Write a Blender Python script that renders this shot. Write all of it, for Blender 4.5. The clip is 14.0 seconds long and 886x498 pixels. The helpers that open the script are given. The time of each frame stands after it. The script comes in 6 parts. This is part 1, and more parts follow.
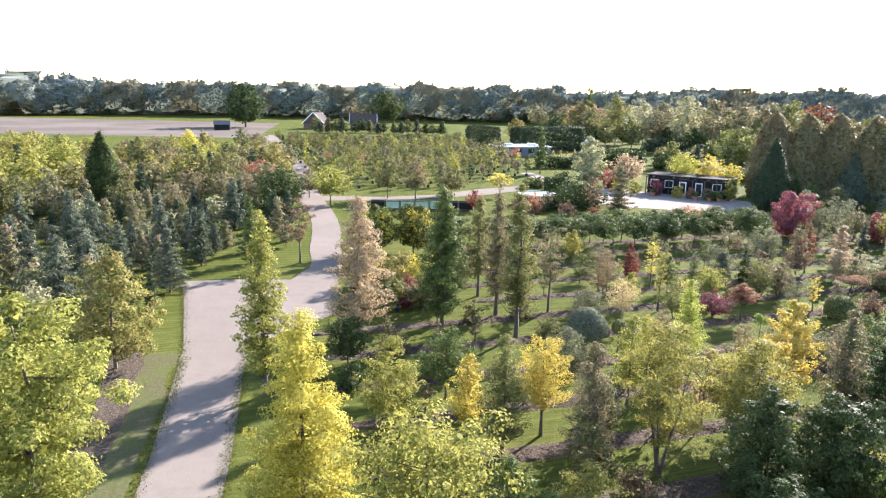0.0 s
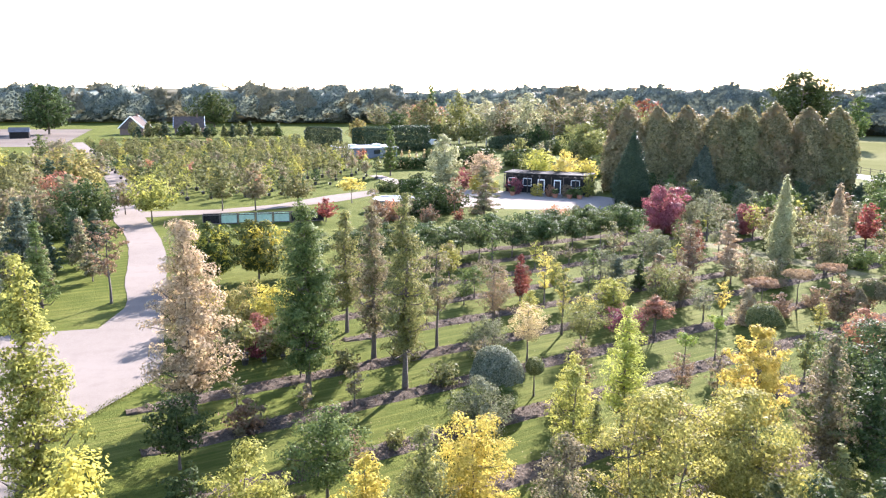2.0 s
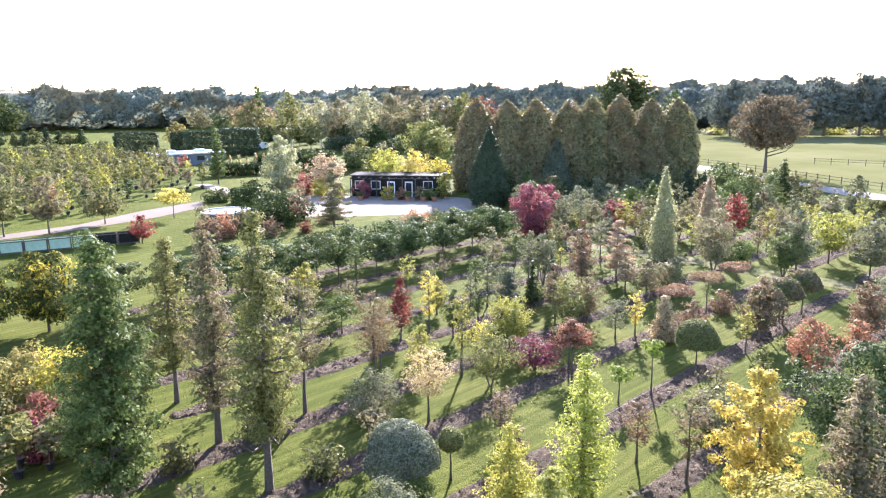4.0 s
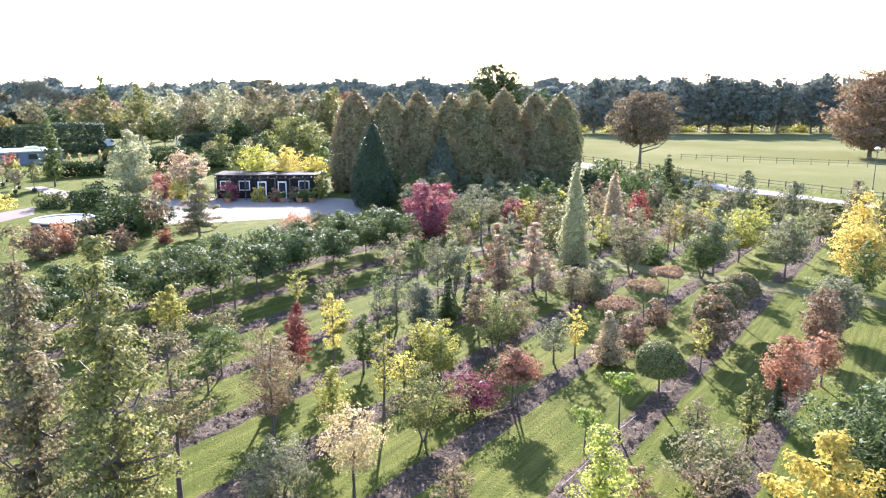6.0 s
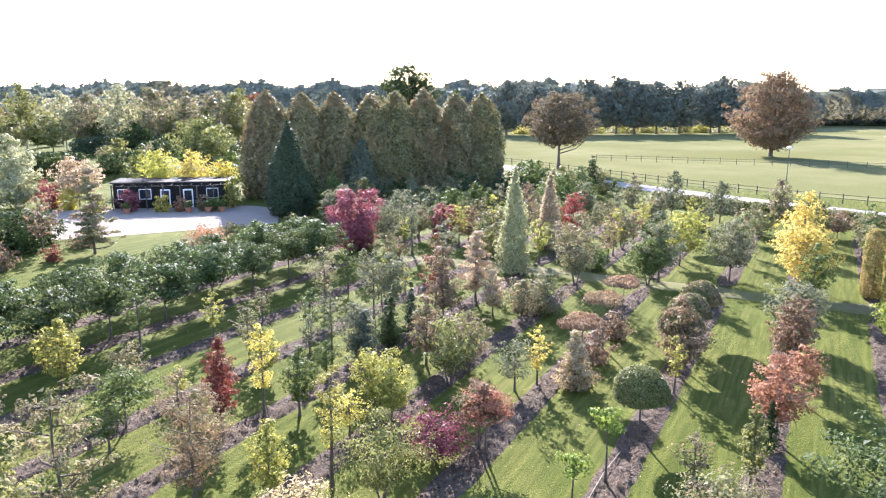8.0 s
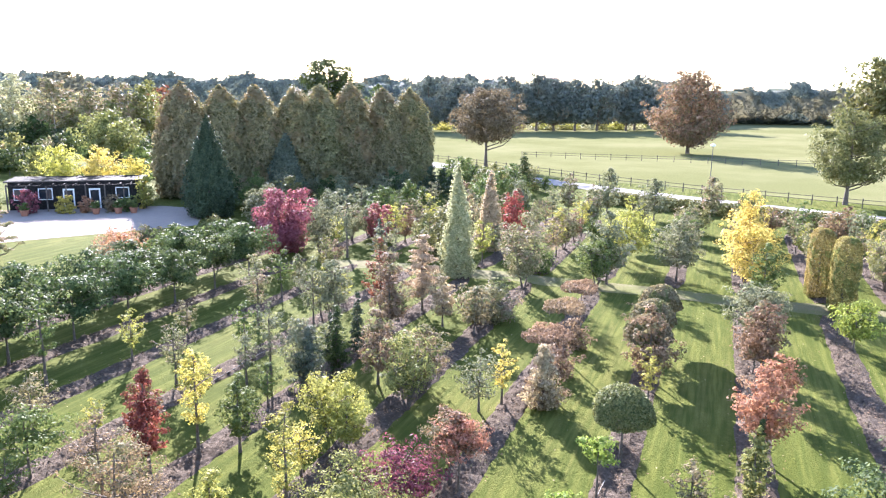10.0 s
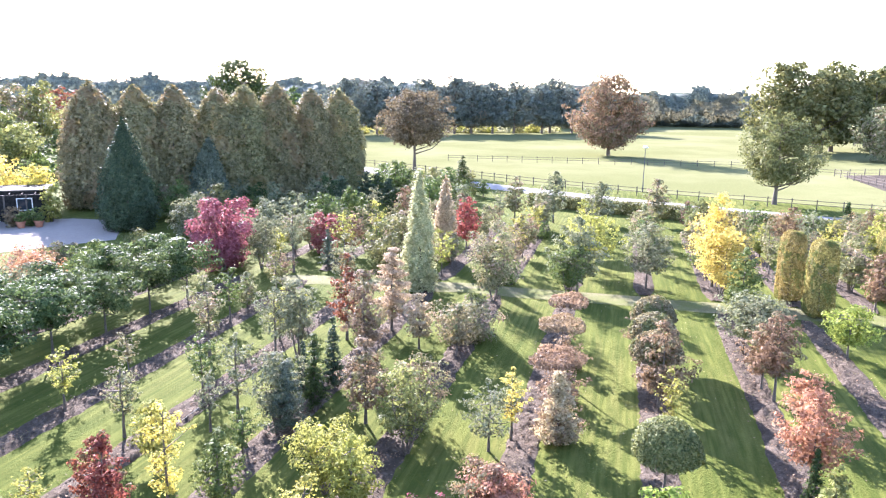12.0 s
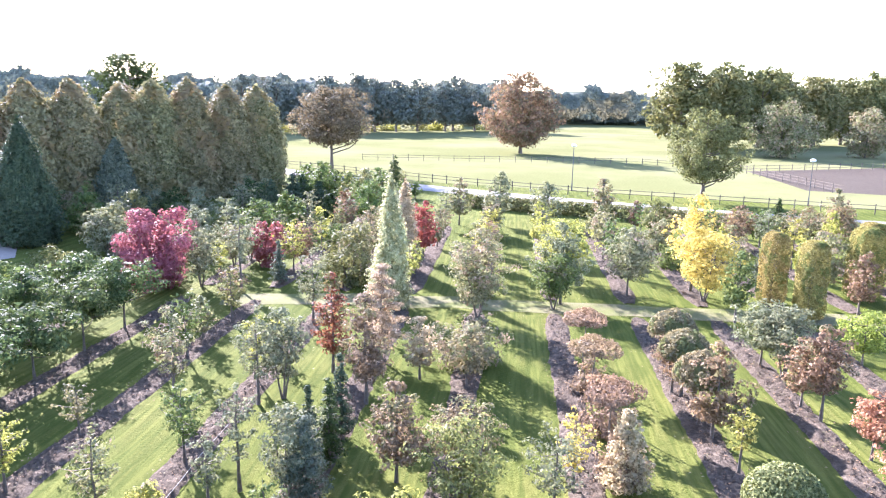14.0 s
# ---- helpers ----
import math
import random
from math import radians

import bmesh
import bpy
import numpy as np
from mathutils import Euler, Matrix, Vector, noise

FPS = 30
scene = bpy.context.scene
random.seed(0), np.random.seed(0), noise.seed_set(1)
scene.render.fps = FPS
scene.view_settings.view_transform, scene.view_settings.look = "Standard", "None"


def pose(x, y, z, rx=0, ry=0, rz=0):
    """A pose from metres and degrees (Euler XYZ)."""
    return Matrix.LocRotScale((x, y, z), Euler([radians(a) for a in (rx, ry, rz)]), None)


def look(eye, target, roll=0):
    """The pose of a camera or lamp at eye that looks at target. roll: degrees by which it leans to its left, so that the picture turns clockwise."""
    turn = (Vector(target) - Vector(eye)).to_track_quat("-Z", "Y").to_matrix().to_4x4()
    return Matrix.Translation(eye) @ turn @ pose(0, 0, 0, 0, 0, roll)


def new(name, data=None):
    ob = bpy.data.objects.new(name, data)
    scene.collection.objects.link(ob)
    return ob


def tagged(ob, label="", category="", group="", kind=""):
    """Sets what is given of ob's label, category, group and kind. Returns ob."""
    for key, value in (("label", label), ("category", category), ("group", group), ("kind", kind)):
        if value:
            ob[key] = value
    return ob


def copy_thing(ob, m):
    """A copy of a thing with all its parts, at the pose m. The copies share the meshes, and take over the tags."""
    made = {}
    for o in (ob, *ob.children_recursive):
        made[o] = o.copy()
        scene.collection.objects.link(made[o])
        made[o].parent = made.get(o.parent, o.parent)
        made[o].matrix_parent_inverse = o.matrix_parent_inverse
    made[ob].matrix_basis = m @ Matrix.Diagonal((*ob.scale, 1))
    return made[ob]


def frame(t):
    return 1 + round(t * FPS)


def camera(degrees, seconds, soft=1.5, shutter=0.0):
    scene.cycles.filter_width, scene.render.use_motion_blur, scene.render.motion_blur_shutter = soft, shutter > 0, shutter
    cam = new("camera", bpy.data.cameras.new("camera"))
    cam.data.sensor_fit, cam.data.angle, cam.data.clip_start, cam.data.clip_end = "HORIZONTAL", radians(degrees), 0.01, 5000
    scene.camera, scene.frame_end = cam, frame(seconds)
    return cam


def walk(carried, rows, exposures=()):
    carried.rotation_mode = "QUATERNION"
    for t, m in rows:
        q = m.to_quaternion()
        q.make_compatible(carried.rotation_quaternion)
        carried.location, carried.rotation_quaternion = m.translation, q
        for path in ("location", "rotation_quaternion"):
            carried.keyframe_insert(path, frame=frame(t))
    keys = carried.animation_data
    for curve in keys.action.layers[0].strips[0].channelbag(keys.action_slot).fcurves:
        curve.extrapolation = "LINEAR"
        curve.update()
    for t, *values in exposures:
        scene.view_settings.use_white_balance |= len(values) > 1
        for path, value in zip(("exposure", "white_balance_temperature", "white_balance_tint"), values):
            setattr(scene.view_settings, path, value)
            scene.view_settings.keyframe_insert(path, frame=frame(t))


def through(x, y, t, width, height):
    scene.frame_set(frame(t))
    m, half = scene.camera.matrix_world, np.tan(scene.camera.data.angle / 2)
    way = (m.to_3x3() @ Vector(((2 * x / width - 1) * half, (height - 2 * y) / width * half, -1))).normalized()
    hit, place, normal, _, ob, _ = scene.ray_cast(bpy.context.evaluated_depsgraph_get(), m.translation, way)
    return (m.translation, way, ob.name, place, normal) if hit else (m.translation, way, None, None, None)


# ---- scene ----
cam = camera(63.6, 14.0, soft=1.2)
EXPOSURES = [
    (0.0, 2.4, 6150, 20),
    (1.5, 2.7, 6050, 23),
    (3.0, 2.72, 5950, 24),
    (8.0, 2.75, 5850, 24),
    (11.0, 3.12, 5750, 26),
    (14.0, 3.32, 5600, 29),
]
PATH = [
    (0, (0.014, -0.203, 14.403), (0.021, 1.752, 13.979), 1.1),
    (0.5, (-0.25, 2.078, 14.287), (-0.133, 4.029, 13.865), 0.8),
    (1, (-0.579, 4.654, 14.016), (-0.344, 6.596, 13.598), 0.6),
    (1.5, (-0.733, 7.168, 13.786), (-0.394, 9.095, 13.369), 0.5),
    (2, (-0.813, 9.663, 13.59), (-0.371, 11.569, 13.176), 0.4),
    (2.5, (-0.704, 12.186, 13.382), (-0.159, 14.066, 12.969), 0.3),
    (3, (-0.408, 14.597, 13.081), (0.244, 16.443, 12.673), -0.1),
    (3.5, (-0.095, 16.929, 12.891), (0.669, 18.733, 12.484), -0.4),
    (4, (0.276, 19.208, 12.726), (1.147, 20.961, 12.317), -0.4),
    (4.2, (0.373, 19.968, 12.668), (1.284, 21.702, 12.261), -0.5),
    (6.3, (2.119, 27.096, 12.008), (3.333, 28.63, 11.594), 0.3),
    (6.5, (2.269, 27.574, 11.992), (3.499, 29.096, 11.58), 0.3),
    (7, (2.624, 28.626, 11.943), (3.905, 30.106, 11.533), 0.3),
    (7.5, (2.993, 29.55, 11.861), (4.324, 30.985, 11.453), 0.2),
    (8, (3.333, 30.391, 11.797), (4.708, 31.785, 11.389), 0.2),
    (8.2, (3.421, 30.788, 11.802), (4.817, 32.16, 11.392), 0.1),
    (10.3, (4.566, 33.908, 11.603), (6.108, 35.114, 11.193), 0.8),
    (10.5, (4.663, 34.27, 11.517), (6.216, 35.464, 11.113), 0.7),
    (11, (4.902, 35.385, 11.477), (6.491, 36.531, 11.073), 0.8),
    (11.5, (5.127, 36.645, 11.451), (6.76, 37.727, 11.047), 0.8),
    (12, (5.367, 37.949, 11.426), (7.036, 38.974, 11.022), 0.9),
    (12.5, (5.589, 39.355, 11.443), (7.295, 40.318, 11.037), 1.0),
    (13, (5.912, 40.898, 11.396), (7.652, 41.796, 10.991), 1.0),
    (13.5, (6.367, 42.39, 11.352), (8.139, 43.224, 10.946), 1.0),
    (14, (6.746, 43.956, 11.294), (8.55, 44.718, 10.889), 1.1),
]
walk(cam, [(t, look(eye, target, roll)) for t, eye, target, roll in PATH], EXPOSURES)

# ---- world and sun ----
SUN_AZ, SUN_EL = radians(53), radians(23)      # low autumn sun, counted from +x
sun_dir = Vector((math.cos(SUN_AZ) * math.cos(SUN_EL), math.sin(SUN_AZ) * math.cos(SUN_EL), math.sin(SUN_EL)))
world = bpy.data.worlds.new("sky")
world.use_nodes = True
scene.world = world
wn = world.node_tree.nodes
sky = wn.new("ShaderNodeTexSky")
sky.sky_type, sky.sun_disc = "NISHITA", False
sky.sun_elevation, sky.sun_rotation = SUN_EL, radians(90) - SUN_AZ
sky.air_density, sky.dust_density, sky.ozone_density = 1.0, 0.5, 1.0
wn["Background"].inputs["Strength"].default_value = 0.1
world.node_tree.links.new(sky.outputs[0], wn["Background"].inputs["Color"])
sun = new("sun", bpy.data.lights.new("sun", "SUN"))
sun.data.energy, sun.data.angle, sun.data.color = 5.0, radians(0.6), (1.0, 0.95, 0.86)
sun.matrix_world = look(sun_dir * 200, (0, 0, 0))

# ---- materials ----
def node_mat(name):
    m = bpy.data.materials.new(name)
    m.use_nodes = True
    n, l = m.node_tree.nodes, m.node_tree.links
    return m, n, l, n["Principled BSDF"]


def noise_node(n, l, scale, detail=4.0, rough=0.6, coord="Object"):
    tc = n.new("ShaderNodeTexCoord")
    tx = n.new("ShaderNodeTexNoise")
    tx.inputs["Scale"].default_value, tx.inputs["Detail"].default_value, tx.inputs["Roughness"].default_value = scale, detail, rough
    l.new(tc.outputs[coord], tx.inputs["Vector"])
    return tx


def ramp(n, l, fac, stops):
    r = n.new("ShaderNodeValToRGB")
    el = r.color_ramp.elements
    while len(el) < len(stops):
        el.new(0.5)
    for e, (p, c) in zip(el, stops):
        e.position, e.color = p, (*c, 1)
    l.new(fac, r.inputs["Fac"])
    return r


def mixed(n, l, fac, a, b, blend="MIX"):
    m = n.new("ShaderNodeMix")
    m.data_type, m.blend_type = "RGBA", blend
    for sock, v in ((m.inputs[0], fac), (m.inputs[6], a), (m.inputs[7], b)):
        if isinstance(v, (int, float)):
            sock.default_value = v
        elif isinstance(v, tuple):
            sock.default_value = (*v, 1)
        else:
            l.new(v, sock)
    return m.outputs[2]


def bumped(n, l, b, height, strength, distance):
    bp = n.new("ShaderNodeBump")
    bp.inputs["Strength"].default_value, bp.inputs["Distance"].default_value = strength, distance
    l.new(height, bp.inputs["Height"])
    l.new(bp.outputs[0], b.inputs["Normal"])


def leaf_mat(name, low, high, through=0.34, rough=0.55, odd=None, clump=0.9, shine=0.03):
    """Leaf surface: each leaf its own tint between low and high, some light passing through; odd: colour of a few
    turned leaves, in tipped of painted sunlight.
    """
    m, n, l, b = node_mat(name)
    geo, info = n.new("ShaderNodeNewGeometry"), n.new("ShaderNodeObjectInfo")
    ends = [(0.74 * a + 0.1 * b, 0.07 * a + 0.84 * b, 0.05 * a + 1.02 * b) for a, b in zip(low, high)]
    base = ramp(n, l, geo.outputs["Random Per Island"], [(f, tuple(e[k] for e in ends)) for k, f in enumerate((0.0, 0.75, 1.0))]).outputs[0]
    if odd:
        pick = n.new("ShaderNodeMath")
        pick.operation, pick.inputs[1].default_value = "GREATER_THAN", 0.55
        patch = noise_node(n, l, clump, 2.0)
        l.new(patch.outputs["Fac"], pick.inputs[0])
        base = mixed(n, l, pick.outputs[0], base, odd)
    hue = n.new("ShaderNodeHueSaturation")
    hr, vr = n.new("ShaderNodeMapRange"), n.new("ShaderNodeMapRange")
    hr.inputs[3].default_value, hr.inputs[4].default_value = 0.485, 0.512
    vr.inputs[3].default_value, vr.inputs[4].default_value = 0.8, 1.2
    tint = noise_node(n, l, 0.55, 3.0)
    l.new(info.outputs["Random"], hr.inputs[0])
    l.new(tint.outputs["Fac"], vr.inputs[0])
    l.new(hr.outputs[0], hue.inputs["Hue"])
    l.new(vr.outputs[0], hue.inputs["Value"])
    l.new(base, hue.inputs["Color"])
    l.new(hue.outputs[0], b.inputs["Base Color"])
    b.inputs["Roughness"].default_value = rough
    b.inputs["Specular IOR Level"].default_value = shine
    tr, mx = n.new("ShaderNodeBsdfTranslucent"), n.new("ShaderNodeMixShader")
    warm = mixed(n, l, 1.0, hue.outputs[0], (1.0, 0.97, 0.85), "MULTIPLY")
    l.new(warm, tr.inputs["Color"])
    mx.inputs[0].default_value = through
    l.new(b.outputs[0], mx.inputs[1])
    l.new(tr.outputs[0], mx.inputs[2])
    l.new(mx.outputs[0], n["Material Output"].inputs["Surface"])
    return m


LEAF = {
    "green": leaf_mat("leaf_green", (0.05, 0.085, 0.025), (0.15, 0.19, 0.06)),
    "bright": leaf_mat("leaf_bright_green", (0.11, 0.17, 0.03), (0.28, 0.34, 0.075), 0.42),
    # dark green leaf; the gold patches are painted sunlight on the crown
    "tipped": leaf_mat("leaf_painted_sun_tips", (0.026, 0.042, 0.014), (0.10, 0.12, 0.035), 0.42, 0.6, (0.40, 0.36, 0.055), 1.0),
    "dkgreen": leaf_mat("leaf_dark_green", (0.026, 0.044, 0.016), (0.08, 0.108, 0.038), 0.3),
    "glossy": leaf_mat("leaf_glossy_green", (0.032, 0.055, 0.02), (0.11, 0.145, 0.055), 0.36, 0.6, None, 0.9, 0.05),
    "privet": leaf_mat("leaf_privet", (0.045, 0.07, 0.022), (0.24, 0.26, 0.10), 0.3, 0.6, None, 0.9, 0.08),
    "ygreen": leaf_mat("leaf_yellow_green", (0.17, 0.18, 0.042), (0.39, 0.375, 0.10), 0.48),
    "gold": leaf_mat("leaf_gold", (0.36, 0.31, 0.055), (0.62, 0.53, 0.13), 0.5, 0.6, (0.44, 0.38, 0.085), 0.7),
    "yellow": leaf_mat("leaf_yellow", (0.40, 0.33, 0.07), (0.64, 0.54, 0.15), 0.48),
    "orange": leaf_mat("leaf_orange", (0.26, 0.11, 0.065), (0.46, 0.24, 0.15), 0.4, 0.6, (0.27, 0.18, 0.115)),
    "red": leaf_mat("leaf_red", (0.19, 0.04, 0.04), (0.36, 0.095, 0.09), 0.4),
    "crimson": leaf_mat("leaf_crimson", (0.20, 0.06, 0.068), (0.36, 0.13, 0.14), 0.42),
    "dkred": leaf_mat("leaf_dark_red", (0.13, 0.042, 0.03), (0.28, 0.10, 0.065), 0.36, 0.6, (0.17, 0.13, 0.06)),
    "purple": leaf_mat("leaf_purple", (0.09, 0.028, 0.042), (0.24, 0.08, 0.105), 0.36, 0.5),
    "pink": leaf_mat("leaf_pinkish_brown", (0.13, 0.097, 0.06), (0.285, 0.208, 0.132), 0.36, 0.6, (0.18, 0.165, 0.085)),
    "copper": leaf_mat("leaf_copper", (0.14, 0.094, 0.056), (0.30, 0.205, 0.122), 0.35, 0.6, (0.17, 0.15, 0.08)),
    "brown": leaf_mat("leaf_brown_green", (0.125, 0.105, 0.055), (0.29, 0.245, 0.14), 0.38, 0.6, (0.14, 0.15, 0.065)),
    "rose": leaf_mat("leaf_rose_tan", (0.155, 0.108, 0.066), (0.31, 0.222, 0.142), 0.35),
    "ash": leaf_mat("leaf_ash_green", (0.09, 0.105, 0.035), (0.27, 0.27, 0.095), 0.42),
    "pale": leaf_mat("leaf_pale_green", (0.21, 0.22, 0.115), (0.46, 0.45, 0.27), 0.42),
    "celadon": leaf_mat("leaf_celadon", (0.27, 0.28, 0.135), (0.50, 0.49, 0.275), 0.42),
    "lime": leaf_mat("leaf_lime", (0.26, 0.28, 0.05), (0.49, 0.50, 0.12), 0.5),
    "sage": leaf_mat("leaf_sage", (0.06, 0.076, 0.042), (0.28, 0.30, 0.20), 0.2),
    "tan": leaf_mat("leaf_tan", (0.30, 0.23, 0.135), (0.53, 0.43, 0.27), 0.42),
    "cream": leaf_mat("leaf_cream", (0.38, 0.30, 0.13), (0.62, 0.52, 0.28), 0.4),
    "silver": leaf_mat("leaf_silver", (0.105, 0.118, 0.058), (0.245, 0.25, 0.15), 0.36, 0.7, None, 0.9, 0.03),
    "grey": leaf_mat("leaf_grey_green", (0.115, 0.118, 0.052), (0.27, 0.262, 0.135), 0.35, 0.6, (0.27, 0.21, 0.14)),
    "olive": leaf_mat("leaf_olive", (0.08, 0.09, 0.03), (0.21, 0.205, 0.085), 0.35),
    "ochre": leaf_mat("leaf_ochre", (0.17, 0.145, 0.045), (0.38, 0.325, 0.115), 0.42, 0.6, (0.16, 0.17, 0.055), 1.1),
    "verge": leaf_mat("verge_grass", (0.08, 0.09, 0.022), (0.165, 0.17, 0.05), 0.35, 0.7),
    "russet": leaf_mat("leaf_russet", (0.085, 0.068, 0.045), (0.20, 0.155, 0.10), 0.35, 0.7),
    "grove": leaf_mat("leaf_grove", (0.12, 0.115, 0.055), (0.29, 0.262, 0.13), 0.32, 0.6, (0.25, 0.2, 0.1), 0.3),
    "needle": leaf_mat("needle_green", (0.03, 0.048, 0.027), (0.085, 0.11, 0.06), 0.2),
    "blue": leaf_mat("needle_blue_grey", (0.055, 0.071, 0.046), (0.142, 0.164, 0.112), 0.25),
    # far foliage: green greyed towards blue, some haze painted into it
    "wood": leaf_mat("leaf_far_wood_hazed", (0.10, 0.12, 0.105), (0.175, 0.20, 0.165), 0.25, 0.8, (0.165, 0.155, 0.105), 0.03, 0.05),
    # distance haze mixed straight into the leaf colour: paler and bluer
    "distant": leaf_mat("leaf_distant_wood_hazed", (0.17, 0.195, 0.195), (0.24, 0.265, 0.255), 0.15, 0.8, (0.205, 0.2, 0.18), 0.02, 0.05),
}


def bark_mat(name, low, high, scale=14.0):
    m, n, l, b = node_mat(name)
    tx = noise_node(n, l, scale, 6.0, 0.7)
    l.new(ramp(n, l, tx.outputs["Fac"], [(0.3, low), (0.7, high)]).outputs[0], b.inputs["Base Color"])
    b.inputs["Roughness"].default_value = 0.9
    bumped(n, l, b, tx.outputs["Fac"], 0.7, 0.02)
    return m


BARK = bark_mat("bark_brown", (0.05, 0.038, 0.028), (0.15, 0.12, 0.09))
BARK_PALE = bark_mat("bark_birch", (0.22, 0.20, 0.17), (0.60, 0.57, 0.52), 9.0)


def ground_mat(name, dark, light, patch, patch_scale, fine, fine_scale, rough=0.9, relief=0.05, stripe=None, shine=0.015):
    """Ground cover: fine grain, broad patches and optional mowing bands along the rows."""
    m, n, l, b = node_mat(name)
    big, mid, small = noise_node(n, l, patch_scale, 5.0), noise_node(n, l, patch_scale * 9, 4.0), noise_node(n, l, fine_scale, 5.0, 0.75)
    col = ramp(n, l, small.outputs["Fac"], [(0.25, dark), (0.75, light)]).outputs[0]
    f = ramp(n, l, big.outputs["Fac"], [(0.42, (0, 0, 0)), (0.62, (0.8, 0.8, 0.8))]).outputs[0]
    col = mixed(n, l, f, col, patch)
    f = ramp(n, l, mid.outputs["Fac"], [(0.50, (0, 0, 0)), (0.72, (0.55, 0.55, 0.55))]).outputs[0]
    col = mixed(n, l, f, col, fine)
    if stripe:
        tc, mp, wv = n.new("ShaderNodeTexCoord"), n.new("ShaderNodeMapping"), n.new("ShaderNodeTexWave")
        mp.inputs["Rotation"].default_value = (0, 0, radians(-ROW_DEG))
        wv.bands_direction, wv.wave_profile = "Y", "SIN"
        wv.inputs["Scale"].default_value, wv.inputs["Distortion"].default_value, wv.inputs["Detail"].default_value = 0.33, 1.2, 3.0
        l.new(tc.outputs["Object"], mp.inputs["Vector"])
        l.new(mp.outputs[0], wv.inputs["Vector"])
        f = ramp(n, l, wv.outputs["Fac"], [(0.3, (0, 0, 0)), (0.8, (0.45, 0.45, 0.45))]).outputs[0]
        col = mixed(n, l, f, col, stripe)
        streak, sc = n.new("ShaderNodeTexNoise"), n.new("ShaderNodeMapping")
        sc.inputs["Scale"].default_value = (0.35, 5.0, 1.0)
        streak.inputs["Scale"].default_value, streak.inputs["Detail"].default_value = 1.0, 4.0
        l.new(mp.outputs[0], sc.inputs["Vector"])
        l.new(sc.outputs[0], streak.inputs["Vector"])
        f = ramp(n, l, streak.outputs["Fac"], [(0.40, (0, 0, 0)), (0.62, (0.72, 0.72, 0.72))]).outputs[0]
        col = mixed(n, l, f, col, fine)
    l.new(col, b.inputs["Base Color"])
    b.inputs["Roughness"].default_value = rough
    b.inputs["Specular IOR Level"].default_value = shine
    bumped(n, l, b, small.outputs["Fac"], 0.8, relief)
    return m


ROW_DEG = 17.5
GRASS = ground_mat("mown_grass", (0.028, 0.040, 0.008), (0.110, 0.122, 0.025), (0.130, 0.128, 0.036), 0.10, (0.050, 0.066, 0.013), 8.0, relief=0.09, stripe=(0.124, 0.133, 0.031))
MEADOW = ground_mat("meadow_grass", (0.088, 0.092, 0.037), (0.146, 0.146, 0.066), (0.166, 0.16, 0.08), 0.025, (0.114, 0.117, 0.049), 3.0, shine=0.0)
SOIL = ground_mat("bed_soil", (0.026, 0.020, 0.015), (0.16, 0.128, 0.098), (0.075, 0.058, 0.043), 0.6, (0.20, 0.162, 0.125), 6.5, relief=0.22)
PLOUGH = ground_mat("ploughed_soil", (0.085, 0.068, 0.056), (0.15, 0.125, 0.105), (0.17, 0.145, 0.12), 0.03, (0.12, 0.098, 0.08), 1.5)
GRAVEL = ground_mat("gravel", (0.135, 0.113, 0.092), (0.225, 0.193, 0.163), (0.205, 0.175, 0.148), 0.12, (0.155, 0.13, 0.108), 16.0, relief=0.015)
YARD = ground_mat("yard_gravel", (0.20, 0.168, 0.138), (0.32, 0.275, 0.23), (0.28, 0.24, 0.20), 0.2, (0.22, 0.187, 0.155), 14.0, relief=0.015)
ASPHALT = ground_mat("road_asphalt", (0.17, 0.157, 0.145), (0.27, 0.252, 0.235), (0.24, 0.225, 0.21), 0.15, (0.20, 0.185, 0.17), 20.0, relief=0.006)
SAND = ground_mat("worn_path", (0.10, 0.095, 0.048), (0.185, 0.165, 0.092), (0.105, 0.118, 0.034), 0.5, (0.15, 0.138, 0.072), 9.0)
WORN = ground_mat("worn_verge_ground", (0.05, 0.048, 0.024), (0.13, 0.12, 0.062), (0.085, 0.10, 0.03), 0.6, (0.15, 0.13, 0.085), 10.0)
PADDOCK = ground_mat("paddock_sand", (0.045, 0.036, 0.027), (0.085, 0.069, 0.053), (0.07, 0.057, 0.044), 0.1, (0.055, 0.045, 0.034), 5.0)


def plain_mat(name, low, high, scale=3.0, rough=0.6, metal=0.0, relief=0.0):
    m, n, l, b = node_mat(name)
    tx = noise_node(n, l, scale, 5.0, 0.65)
    l.new(ramp(n, l, tx.outputs["Fac"], [(0.3, low), (0.7, high)]).outputs[0], b.inputs["Base Color"])
    b.inputs["Roughness"].default_value, b.inputs["Metallic"].default_value = rough, metal
    b.inputs["Specular IOR Level"].default_value = 0.5 if rough < 0.6 else 0.02
    if relief:
        bumped(n, l, b, tx.outputs["Fac"], 0.6, relief)
    return m


BLACKWOOD = plain_mat("black_stained_timber", (0.012, 0.011, 0.010), (0.035, 0.032, 0.03), 5.0, 0.7, relief=0.004)
WHITE = plain_mat("white_paint", (0.68, 0.68, 0.66), (0.82, 0.82, 0.80), 2.0, 0.5)
TIMBER = plain_mat("weathered_timber", (0.07, 0.058, 0.047), (0.145, 0.125, 0.105), 6.0, 0.9, relief=0.004)
BLACKPLASTIC = plain_mat("black_plastic", (0.012, 0.012, 0.012), (0.03, 0.03, 0.03), 2.0, 0.45)
ROOFTILE = plain_mat("roof_tile", (0.06, 0.048, 0.042), (0.11, 0.085, 0.075), 1.2, 0.75, relief=0.02)
